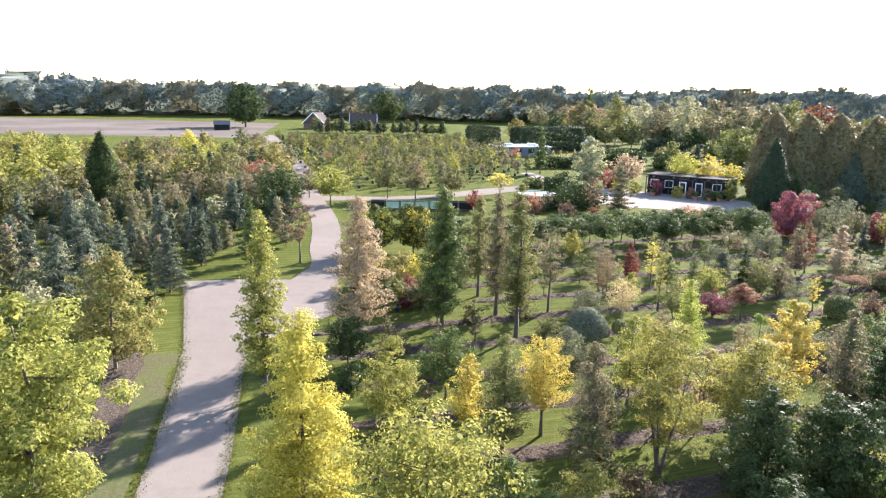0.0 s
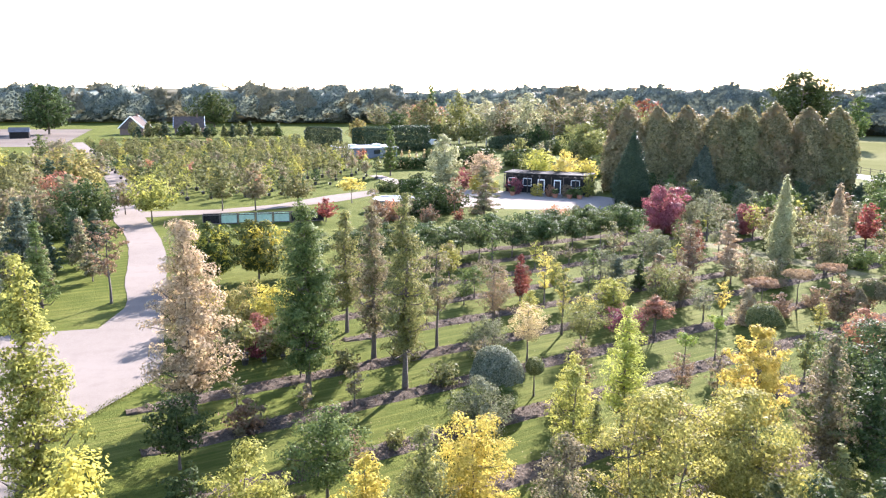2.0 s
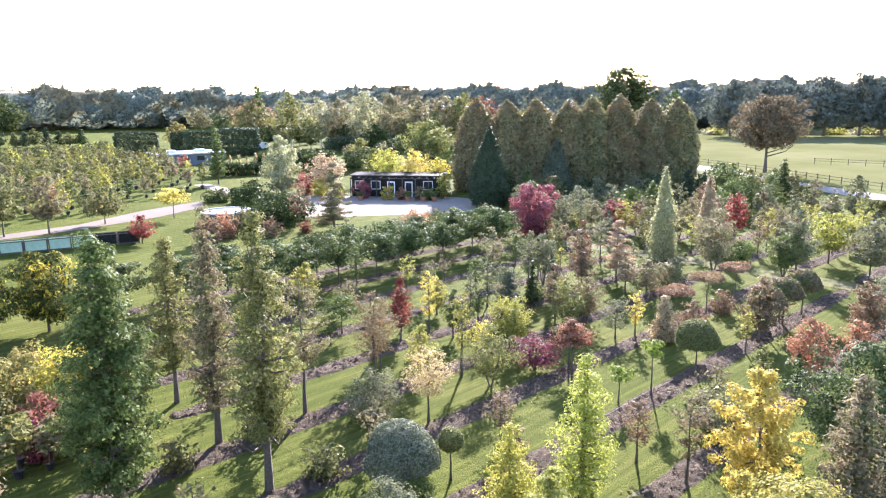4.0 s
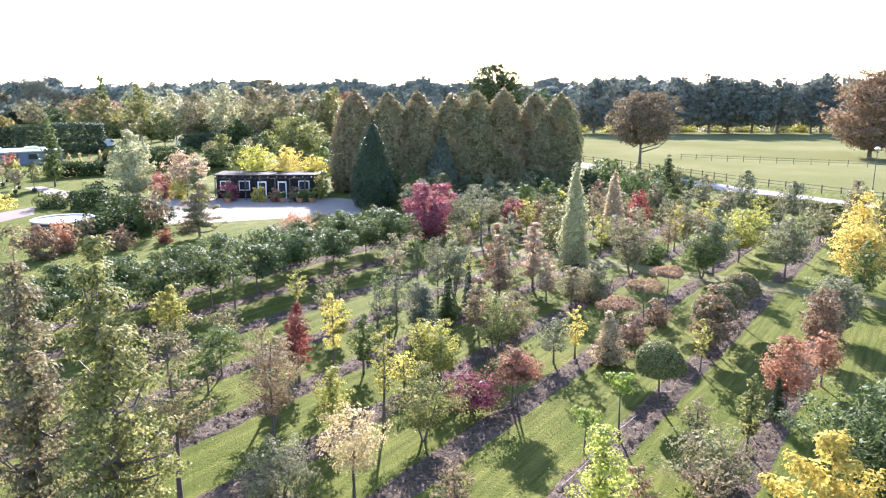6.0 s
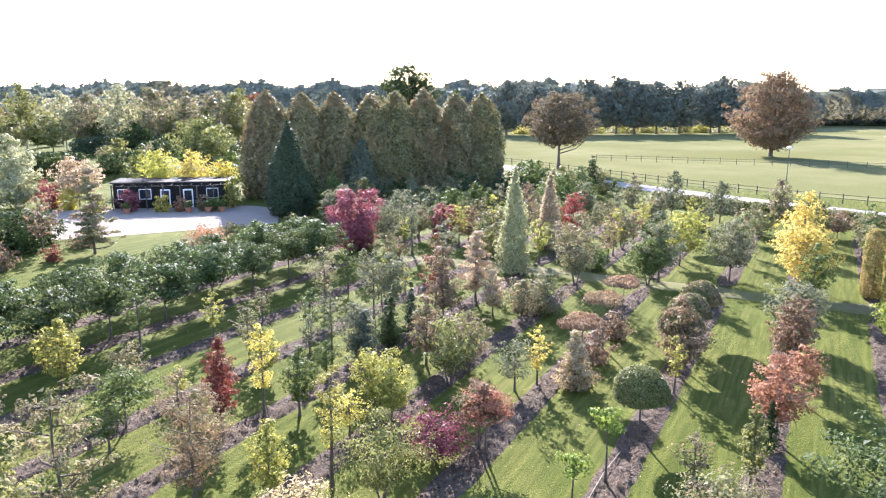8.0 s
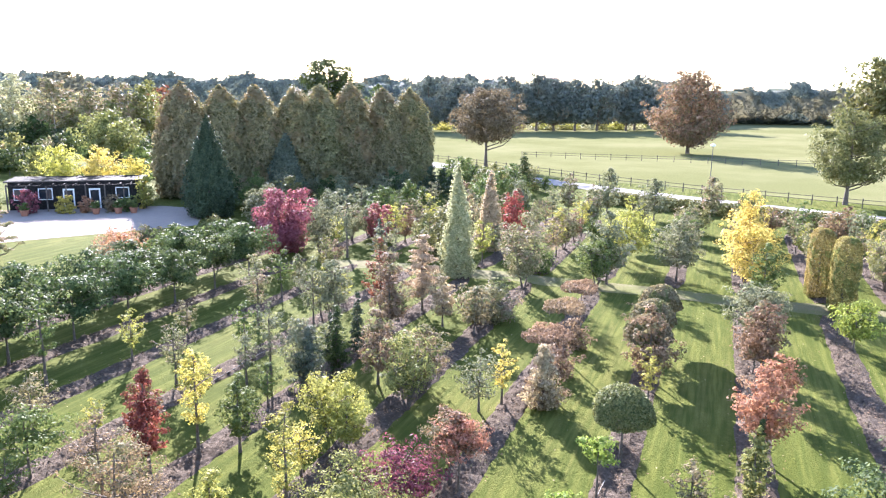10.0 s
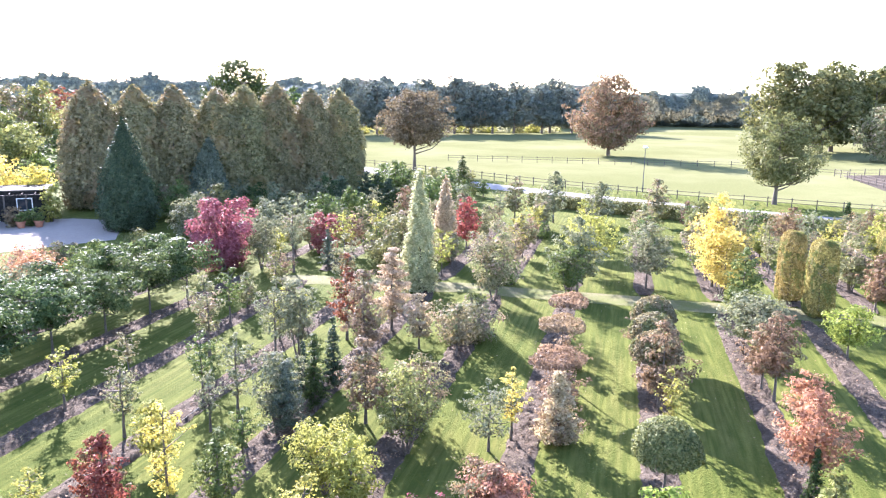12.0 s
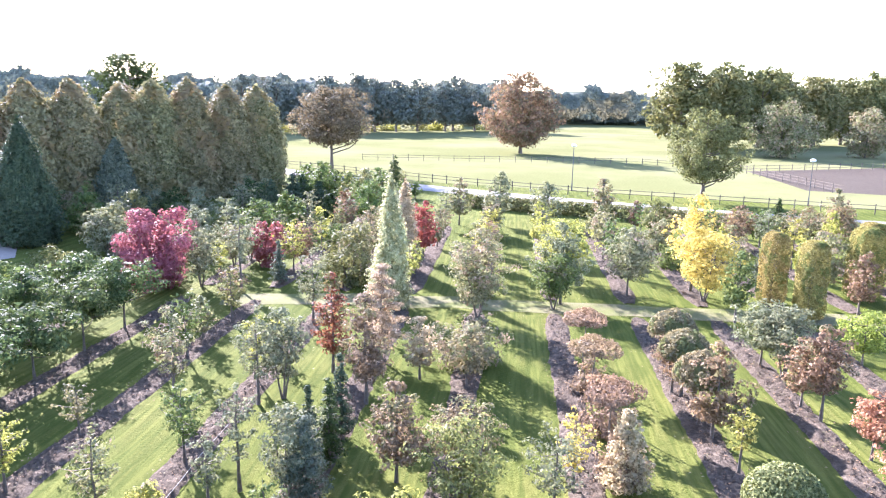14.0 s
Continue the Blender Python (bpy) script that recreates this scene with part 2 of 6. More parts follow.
BRICKWALL = plain_mat("brick_wall", (0.13, 0.09, 0.07), (0.20, 0.14, 0.115), 3.0, 0.85)
HOSE = plain_mat("pale_hose", (0.22, 0.20, 0.17), (0.36, 0.33, 0.29), 3.0, 0.8)
DARKSTEEL = plain_mat("dull_grey_steel", (0.06, 0.06, 0.062), (0.11, 0.11, 0.112), 4.0, 0.7)
STEEL = plain_mat("galvanised_steel", (0.30, 0.31, 0.32), (0.45, 0.46, 0.47), 4.0, 0.45, 0.8)
ROOFING = plain_mat("grey_roofing", (0.07, 0.075, 0.085), (0.12, 0.125, 0.135), 0.8, 0.9)
CLADDING = plain_mat("blue_grey_cladding", (0.09, 0.11, 0.14), (0.14, 0.165, 0.2), 1.0, 0.5)
GREENSHEET = plain_mat("pale_green_sheet", (0.30, 0.42, 0.29), (0.50, 0.60, 0.44), 1.5, 0.7)
TERRACOTTA = plain_mat("terracotta", (0.28, 0.12, 0.07), (0.40, 0.19, 0.12), 5.0, 0.8)
m_, n_, l_, b_ = node_mat("window_glass")
b_.inputs["Base Color"].default_value, b_.inputs["Roughness"].default_value = (0.02, 0.025, 0.03, 1), 0.04
GLASS = m_

# ---- building helpers ----
ROW_DIR = Vector((math.cos(radians(ROW_DEG)), math.sin(radians(ROW_DEG)), 0))
ROW_NRM = Vector((-ROW_DIR.y, ROW_DIR.x, 0))


def row_point(u, s):
    """Plan point u metres along the nursery rows, s metres across them."""
    p = ROW_DIR * u + ROW_NRM * s
    return p.x, p.y


def quick_mesh(name, verts, quads, tris=()):
    """A mesh from numpy arrays of corners, four-cornered and three-cornered faces."""
    me = bpy.data.meshes.new(name)
    me.vertices.add(len(verts))
    me.vertices.foreach_set("co", np.asarray(verts, np.float32).ravel())
    nq, nt = len(quads), len(tris)
    me.loops.add(nq * 4 + nt * 3)
    me.loops.foreach_set("vertex_index", np.concatenate([np.asarray(quads, np.int32).ravel(), np.asarray(tris, np.int32).ravel()]))
    me.polygons.add(nq + nt)
    me.polygons.foreach_set("loop_start", np.concatenate([np.arange(nq) * 4, nq * 4 + np.arange(nt) * 3]).astype(np.int32))
    me.update(calc_edges=True)
    return me


def tri_mesh(name, verts):
    """A mesh of loose three-cornered leaves, three corners each."""
    n = len(verts) // 3
    me = bpy.data.meshes.new(name)
    me.vertices.add(n * 3)
    me.vertices.foreach_set("co", np.asarray(verts, np.float32).ravel())
    me.loops.add(n * 3)
    me.loops.foreach_set("vertex_index", np.arange(n * 3, dtype=np.int32))
    me.polygons.add(n)
    me.polygons.foreach_set("loop_start", np.arange(0, n * 3, 3, dtype=np.int32))
    me.update(calc_edges=True)
    return me


def bm_mesh(name, bm):
    me = bpy.data.meshes.new(name)
    bm.to_mesh(me)
    bm.free()
    return me


def part(name, data, material, parent, label=""):
    """One mesh object under a thing or a part; data is a bmesh or a mesh."""
    me = data if isinstance(data, bpy.types.Mesh) else bm_mesh(name, data)
    if material and not me.materials:
        me.materials.append(material)
    ob = new(name, me)
    ob.parent = parent
    return tagged(ob, label)


def thing(name, m, label, category, group="", kind=""):
    ob = new(name)
    ob.matrix_world = m
    ob.empty_display_size = 0.3
    return tagged(ob, label, category, group, kind)


def solid(name, data, material, label, category="", group="", kind="structure", m=None):
    me = data if isinstance(data, bpy.types.Mesh) else bm_mesh(name, data)
    me.materials.append(material)
    ob = new(name, me)
    if m is not None:
        ob.matrix_world = m
    return tagged(ob, label, category, group, kind)


def add_box(bm, sx, sy, sz, x=0, y=0, z=0, rz=0.0, bevel=0.0):
    """A box with its base centre at x, y, z."""
    r = bmesh.ops.create_cube(bm, size=1.0, matrix=Matrix.Translation((x, y, z + sz / 2)) @ Matrix.Rotation(radians(rz), 4, "Z") @ Matrix.Diagonal((sx, sy, sz, 1)))
    if bevel:
        es = list({e for v in r["verts"] for e in v.link_edges})
        bmesh.ops.bevel(bm, geom=es, offset=bevel, segments=2, affect="EDGES", profile=0.7)
    return bm


def box(sx, sy, sz, x=0, y=0, z=0, rz=0.0, bevel=0.012):
    return add_box(bmesh.new(), sx, sy, sz, x, y, z, rz, bevel)


def lathe(profile, seg=20):
    """A turned body from (radius, height) steps."""
    bm = bmesh.new()
    rings = [[bm.verts.new((r * math.cos(a), r * math.sin(a), z)) for a in (2 * math.pi * i / seg for i in range(seg))] for r, z in profile]
    for a, b in zip(rings, rings[1:]):
        for i in range(seg):
            bm.faces.new((a[i], a[(i + 1) % seg], b[(i + 1) % seg], b[i]))
    bm.faces.new(rings[0][::-1])
    bm.faces.new(rings[-1])
    return bm


def tubes(runs, sides=6, thin=3):
    """Tapered round limbs: each run is a list of (point, radius)."""
    verts, quads = [], []
    full = sides
    for run in runs:
        sides = full if run[0][1] > 0.035 or len(run) > 3 else thin
        start = len(verts)
        for k, (p, r) in enumerate(run):
            a = np.asarray(run[min(k + 1, len(run) - 1)][0], float) - np.asarray(run[max(k - 1, 0)][0], float)
            a /= np.linalg.norm(a) + 1e-9
            side = np.cross(a, (1.0, 0.3, 0.0) if abs(a[0]) < 0.8 else (0.0, 1.0, 0.2))
            side /= np.linalg.norm(side)
            other = np.cross(a, side)
            for i in range(sides):
                w = 2 * math.pi * i / sides
                verts.append(np.asarray(p, float) + r * (math.cos(w) * side + math.sin(w) * other))
        for k in range(len(run) - 1):
            for i in range(sides):
                b, c = start + k * sides, start + (k + 1) * sides
                quads.append((b + i, b + (i + 1) % sides, c + (i + 1) % sides, c + i))
    me = quick_mesh("limbs", np.array(verts), np.array(quads))
    me.polygons.foreach_set("use_smooth", [True] * len(me.polygons))
    return me


def leaf_mesh(centres, outward, size, rng, width=0.85, droop=0.0, near=False):
    """Small pointed leaves at the centres, facing roughly outward and up."""
    n = len(centres)
    nrm = outward + rng.normal(0, 0.62, (n, 3)) + (0, 0, 0.3)
    nrm /= np.linalg.norm(nrm, axis=1, keepdims=True) + 1e-9
    along = np.cross(nrm, rng.normal(0, 1, (n, 3))) - np.array((0, 0, droop))
    along -= nrm * (along * nrm).sum(1, keepdims=True)
    along /= np.linalg.norm(along, axis=1, keepdims=True) + 1e-9
    side = np.cross(nrm, along)
    ln = np.broadcast_to(size, n)[:, None] * rng.uniform(0.65, 1.3, (n, 1))
    skew = rng.uniform(-0.35, 0.35, (n, 1))
    v = np.empty((n, 3, 3))
    v[:, 0] = centres - along * ln * 0.45 + side * ln * width * (skew - 0.5)
    v[:, 1] = centres - along * ln * 0.30 + side * ln * width * (skew + 0.5)
    v[:, 2] = centres + along * ln * 0.62
    if near:
        q = np.empty((n, 4, 3))
        q[:, 0], q[:, 2] = centres - along * ln * 0.5, centres + along * ln * 0.6
        q[:, 1], q[:, 3] = centres + side * ln * width * 0.36 + nrm * ln * 0.08, centres - side * ln * width * 0.36 + nrm * ln * 0.08
        return quick_mesh("leaves", q.reshape(-1, 3), np.arange(n * 4).reshape(-1, 4))
    return tri_mesh("leaves", v.reshape(-1, 3))


PROFILE = {
    "round": lambda z: math.sqrt(max(0.0, 1 - (2 * z - 1) ** 2)),
    "oval": lambda z: max(0.0, math.sin(math.pi * z ** 0.75)) ** 0.75,
    "column": lambda z: (0.6 + 0.4 * min(1.0, z / 0.3)) * min(1.0, z / 0.05) * (max(0.0, 1 - z ** 1.8) ** 0.9),
    "cone": lambda z: (min(1.0, 0.35 + z / 0.10)) * max(0.0, 1 - z) ** 0.72,
    "spire": lambda z: (min(1.0, 0.4 + z / 0.12)) * max(0.0, 1 - z) ** 0.85,
    "umbrella": lambda z: math.sqrt(max(0.0, 1 - z ** 2)) * min(1.0, 0.3 + z / 0.25),
    "egg": lambda z: (0.8 + 0.2 * min(1.0, z / 0.3)) * max(0.0, 1 - z ** 2.5) ** 0.66,
    "dome": lambda z: (0.4 + 0.6 * min(1.0, z / 0.34) ** 0.8) * max(0.0, 1 - max(0.0, (z - 0.28) / 0.72) ** 2.4) ** 0.46,
    "taper": lambda z: (0.75 + 0.25 * min(1.0, z / 0.15)) * max(0.0, 1 - z ** 1.7) ** 0.9,
    "disc": lambda z: (1 - abs(2 * z - 1) ** 4) ** 0.5,
    "vase": lambda z: (0.35 + 0.65 * min(1.0, z / 0.55)) * max(0.0, 1 - z ** 5) ** 0.6,
}


def clumped_crown(rng, shape, z0, z1, w, leaf, cover, clumps, spread, depth=0.45, wild=1.0, rise=0.45, flat=0.6):
    """Leaf centres, outward ways, leaf sizes and bough ends of an uneven crown: boughs reach out from the stem, each with leafy pads along it."""
    zs, f = np.linspace(0.02, 0.98, 60), PROFILE[shape]
    rad = np.array([f(z) for z in zs])
    hc = z1 - z0
    boughs = max(5, clumps // 3)
    pick = np.searchsorted(np.cumsum(rad + 0.12) / (rad + 0.12).sum(), (np.arange(boughs) + rng.uniform(0.05, 0.95, boughs)) / boughs).clip(0, 59)
    ang = np.arange(boughs) * 2.39996 + rng.uniform(-0.5, 0.5, boughs)
    lobe = 1 + wild * (0.13 * np.sin(2 * ang + rng.uniform(0, 6)) + 0.10 * np.sin(3 * ang + rng.uniform(0, 6)) + rng.normal(0, 0.11, boughs))
    reach = rad[pick] * w / 2 * np.clip(lobe, 0.45, 1.3)
    tip = np.stack([reach * np.cos(ang), reach * np.sin(ang), z0 + zs[pick] * hc], 1)
    c, a = [], []
    for k, share in enumerate((0.97, 0.75, depth)):
        side = rng.normal(0, 0.16 * spread / 0.075, boughs) * reach * (k + 0.6) * 0.6
        q = np.stack([tip[:, 0] * share - np.sin(ang) * side, tip[:, 1] * share + np.cos(ang) * side, tip[:, 2] - (1 - share) * reach * rise + rng.normal(0, 0.02 * hc, boughs)], 1)
        q[:, 2] = np.maximum(q[:, 2], z0 + 0.02 * hc)
        c.append(q)
        a.append(spread * 1.55 * w * rng.uniform(0.65, 1.35, boughs) * (0.8 + 0.25 * k))
    c, a = np.concatenate(c), np.concatenate(a)
    area = math.pi * w * hc * rad.mean() * 1.05
    n = int(cover * area / (0.42 * leaf * leaf))
    k = rng.choice(len(c), n, p=a ** 2 / (a ** 2).sum())
    q = rng.normal(0, 1, (n, 3)) + (0, 0, 0.35)
    q /= np.linalg.norm(q, axis=1, keepdims=True) + 1e-9
    tall = flat * min(1.5, 0.75 + 0.22 * hc / w)
    p = c[k] + q * (rng.uniform(0.35, 1.0, (n, 1)) ** 0.6 + np.where(rng.random((n, 1)) < 0.05, 0.22, 0.0)) * a[k][:, None] * (1, 1, tall)
    size = np.full(n, leaf)
    deep = rng.random(n) < 0.10
    p[deep, :2] *= rng.uniform(0.2, 0.7, (deep.sum(), 1))
    size[deep] *= 1.7
    p[:, 2] = np.maximum(p[:, 2], 0.08)
    out = p - np.array((0, 0, z0 + hc * 0.4))
    out /= np.linalg.norm(out, axis=1, keepdims=True) + 1e-9
    return p, 1.5 * q + 0.6 * out + (0, 0, 0.35), size, tip


def shell_crown(rng, shape, z0, z1, w, leaf, cover, lump=0.07):
    """Leaf centres, outward ways and sizes of a dense, closed crown with a softly lumpy skin."""
    f, hc = PROFILE[shape], z1 - z0
    zs = np.linspace(0.004, 0.998, 160)
    rad = np.array([f(z) for z in zs])
    n = int(cover * math.pi * w * hc * rad.mean() / (0.42 * leaf * leaf))
    k = rng.choice(160, n, p=(rad + 0.08) / (rad + 0.08).sum())
    ang = rng.uniform(0, 2 * math.pi, n)
    z = z0 + zs[k] * hc
    u, ph = z / (0.16 * w), rng.uniform(0, 6, 8)
    bump = np.sin(4 * ang + 0.7 * u + ph[0]) * np.sin(u + ph[1]) + 0.8 * np.sin(7 * ang - 0.5 * u + ph[2]) * np.sin(1.9 * u + ph[3]) + 0.6 * np.sin(13 * ang + 1.1 * u + ph[4]) * np.sin(3.7 * u + ph[5])
    bump += 0.9 * np.sin(ang + ph[6]) * np.sin(0.5 * u + ph[7])
    size = np.full(n, leaf) * rng.uniform(0.7, 1.25, n)
    r = rad[k] * w / 2 * (1 + lump * bump) - np.abs(rng.normal(0, 0.035, n)) * w
    inner = rng.random(n) < 0.2
    r[inner] *= 0.8
    size[inner] *= 2.2
    r = np.maximum(r, 0.03) + np.where(rng.random(n) < 0.05, 0.02 * w, 0.0)
    p = np.stack([r * np.cos(ang), r * np.sin(ang), z + 0.25 * lump * w * bump * (zs[k] > 0.6)], 1)
    out = np.stack([np.cos(ang), np.sin(ang), 0.25 + np.maximum(0.0, zs[k] - 0.55) * 2.2], 1)
    return p, 1.1 * out, size


def clipped_crown(rng, shape, z0, z1, w, leaf, cover, d=None):
    """Leaf centres for a dense clipped body: shell of leaves with shallow dents."""
    d = d or w
    hc = z1 - z0
    if shape == "block":
        area = 2 * (w + d) * hc + 2 * w * d
    else:
        area = math.pi * w * hc * 0.8 + w * w * 0.6
    n = int(cover * area / (0.42 * leaf * leaf))
    if shape == "block":
        q = rng.uniform(-1, 1, (n, 3))
        ax = rng.choice(3, n, p=np.array([d * hc, w * hc, w * d]) / (d * hc + w * hc + w * d))
        sg = np.where(rng.random(n) < 0.5, -1.0, 1.0)
        q[np.arange(n), ax] = sg
        m = np.maximum(np.linalg.norm(q ** 3, axis=1) ** (1 / 3), 0.8)
        out = q / np.linalg.norm(q, axis=1, keepdims=True)
        q = q / m[:, None] ** 0.5
        p = np.stack([q[:, 0] * w / 2, q[:, 1] * d / 2, z0 + (q[:, 2] + 1) / 2 * hc], 1)
    else:
        f = PROFILE[shape]
        zs = np.linspace(0.005, 0.995, 120)
        rad = np.array([f(z) for z in zs])
        k = rng.choice(120, n, p=(rad + 0.05) / (rad + 0.05).sum())
        ang = rng.uniform(0, 2 * math.pi, n)
        fill = np.where(rng.random(n) < (0.25 if shape == "umbrella" else 0.65), np.sqrt(rng.random(n)), 1.0) if shape in ("umbrella", "disc") else np.ones(n)
        if shape == "disc":
            fill = fill * (1 + 0.12 * np.sin(3 * ang + w * 40) + 0.08 * np.sin(5 * ang + w * 70))
        p = np.stack([rad[k] * w / 2 * fill * np.cos(ang), rad[k] * d / 2 * fill * np.sin(ang), z0 + zs[k] * hc], 1)
        out = p - np.array((0, 0, z0 + hc * 0.45))
        out /= np.linalg.norm(out, axis=1, keepdims=True) + 1e-9
    dent = 0.03 * w * (np.sin(p[:, 0] * 5 / w + p[:, 2] * 4) + np.sin(p[:, 1] * 6 / w - p[:, 2] * 3))
    p = p - out * (np.abs(rng.normal(0, 0.05, (n, 1))) * w * 0.8 - dent[:, None] * 0.6)
    return p, out


def stem_runs(rng, h, z0, z1, w, clumps, stems=1, limbs=10, thick=1.0):
    """A tapered trunk, or several, with limbs that reach into the crown."""
    runs = []
    r0 = (0.018 + 0.0105 * h) * thick / (1 if stems == 1 else 1.4)
    tops = []
    for k in range(stems):
        a = 2 * math.pi * (k + rng.uniform(-0.3, 0.3)) / stems
        lean = 0 if stems == 1 else 0.24 * w
        pts, last = [], np.zeros(3)
        for i in range(6):
            f = i / 5
            wob = rng.normal(0, 0.012 * h, 2) * f
            p = np.array((math.cos(a) * (lean * f + (0.05 if stems > 1 else 0)) + wob[0], math.sin(a) * (lean * f + (0.05 if stems > 1 else 0)) + wob[1], f * (z0 + (z1 - z0) * (0.86 if stems == 1 else 0.6))))
            pts.append((p, r0 * (1.35 if i == 0 else 1.0 - 0.85 * f) + 0.004))
        runs.append(pts)
        tops.append([p for p, _ in pts])
    if len(clumps):
        for c in clumps[rng.choice(len(clumps), min(limbs, len(clumps)), replace=False)]:
            line = tops[rng.integers(0, stems)]
            zs = np.clip(c[2] - rng.uniform(0.25, 0.6) * max(np.hypot(c[0], c[1]), 0.2), max(0.12, z0 * 0.6), line[-1][2] * 0.95)
            f = zs / line[-1][2] * 5
            i = int(min(4, f))
            b = line[i] + (line[i + 1] - line[i]) * (f - i)
            mid = (b + c) / 2 + (0, 0, -0.06 * h * rng.random())
            r = r0 * 0.5 * (1 - 0.7 * zs / h)
            runs.append([(b, r + 0.004), (mid, r * 0.65 + 0.003), (c, 0.004)])
    return runs


#             name, phrase, crown shape, crown start, cover, clumps, spread, stems, limbs, leaf factor, depth, wild, rise, flat
KINDS = {
    "round": ("broadleaf_tree", "round-crowned young tree", "round", 0.30, 1.1, 105, 0.066, 1, 18, 1.0, 0.45, 0.85, 0.6, 0.66),
    "oval": ("broadleaf_tree", "oval-crowned young tree", "oval", 0.22, 1.1, 93, 0.068, 1, 16, 1.0, 0.45, 1.0, 0.8, 0.62),
    "column": ("columnar_tree", "tall columnar tree", "column", 0.12, 1.25, 170, 0.074, 1, 54, 1.0, 0.35, 1.05, 0.35, 0.42),
    "cone": ("pyramidal_tree", "dense pyramidal tree", "cone", 0.05, 1.6, 150, 0.07, 1, 24, 1.0, 0.5, 0.9, 0.5, 0.6),
    "taper": ("pyramidal_tree", "dense pyramidal tree", "taper", 0.02, 1.9, 150, 0.075, 1, 12, 0.9, 0.7, 0.6, 1.0, 1.3),
    "spire": ("conifer", "slender dark conifer", "spire", 0.06, 1.4, 150, 0.058, 1, 26, 0.8, 0.4, 0.9, -0.15, 0.35),
    "yew": ("conifer", "dense dark conifer", "taper", 0.02, 2.2, 260, 0.05, 1, 10, 0.8, 0.75, 0.3, 1.0, 1.0),
    "larch": ("conifer", "open tiered conifer", "spire", 0.20, 0.95, 84, 0.06, 1, 28, 0.75, 0.4, 0.9, -0.1, 0.3),
    "airy": ("sparse_tree", "thin open young tree", "vase", 0.30, 0.40, 54, 0.058, 1, 18, 0.85, 0.5, 1.1, 0.9, 0.55),
    "multi": ("multi_stem_tree", "spreading multi-stemmed tree", "vase", 0.22, 1.0, 72, 0.08, 4, 26, 0.95, 0.5, 1.0, 0.7, 0.5),
    "umbrella": ("umbrella_tree", "umbrella-shaped small tree", "umbrella", 0.55, 1.2, 48, 0.085, 1, 14, 1.0, 0.5, 0.8, 0.3, 0.4),
    "pleached": ("pleached_tree", "flat-headed pleached tree", "disc", 0.45, 1.6, 48, 0.085, 1, 16, 1.0, 0.45, 1.2, 0.3, 0.6),
    "tuft": ("small_standard_tree", "small standard tree", "round", 0.68, 1.1, 18, 0.12, 1, 6, 1.2, 0.5, 0.8, 0.4, 0.8),
    "shrub": ("shrub", "bushy shrub", "round", 0.04, 1.1, 60, 0.085, 5, 10, 1.0, 0.5, 0.9, 0.9, 0.7),
    "willow": ("field_tree", "broad weeping tree", "round", 0.10, 1.3, 90, 0.075, 1, 14, 1.0, 0.5, 0.8, 0.5, 0.9),
    "oak": ("field_tree", "large field tree", "dome", 0.16, 1.45, 240, 0.05, 1, 30, 1.0, 0.55, 0.9, 0.5, 0.7),
    "grove": ("grove_tree", "tall pointed-domed tree", "egg", 0.02, 2.3, 360, 0.04, 1, 16, 1.0, 0.8, 0.3, 0.9, 0.9),
    "poplar": ("poplar", "tall slim poplar", "column", 0.05, 1.2, 120, 0.10, 1, 20, 1.0, 0.45, 0.8, 1.2, 1.0),
}
TINT = {
    "green": "fresh green", "bright": "bright lime green", "dkgreen": "deep dark green", "tipped": "dark green sunlit-painted", "glossy": "glossy green", "privet": "small green", "ygreen": "yellowish green",
    "gold": "golden yellow", "yellow": "bright yellow", "orange": "orange-red", "red": "bright red", "crimson": "crimson pink", "dkred": "dark red",
    "purple": "dark purple", "pink": "pinkish brown", "copper": "copper brown", "brown": "brownish green", "tan": "pale tan", "cream": "pale cream", "pale": "pale greyish-yellow", "rose": "pale rose-brown", "ash": "ash green",
    "silver": "silvery grey-green", "grey": "dull grey-green", "olive": "olive green", "grove": "muted olive-green", "russet": "dull russet-brown", "celadon": "pale celadon green", "sage": "silvery sage green", "lime": "pale lime-yellow", "ochre": "dull ochre", "needle": "dark green", "blue": "blue-grey", "wood": "haze-greyed green", "distant": "haze-painted green",
}
SHELLED = ("grove", "yew", "taper")
SEED = [7]


def nearest_view(x, y, h):
    """How near the flight line comes to a tree that lies ahead of it."""
    best = 90.0
    for a, b, deg in ((0, 0, 90), (-0.7, 7, 80), (0, 18, 66), (2, 27, 52), (4, 33, 42), (5, 37, 32), (7, 44, 23)):
        dx, dy = x - a, y - b
        d = math.hypot(dx, dy)
        if dx * math.cos(radians(deg)) + dy * math.sin(radians(deg)) > 0.79 * d:
            best = min(best, math.hypot(d, 12.0 - 0.7 * h))
    return best


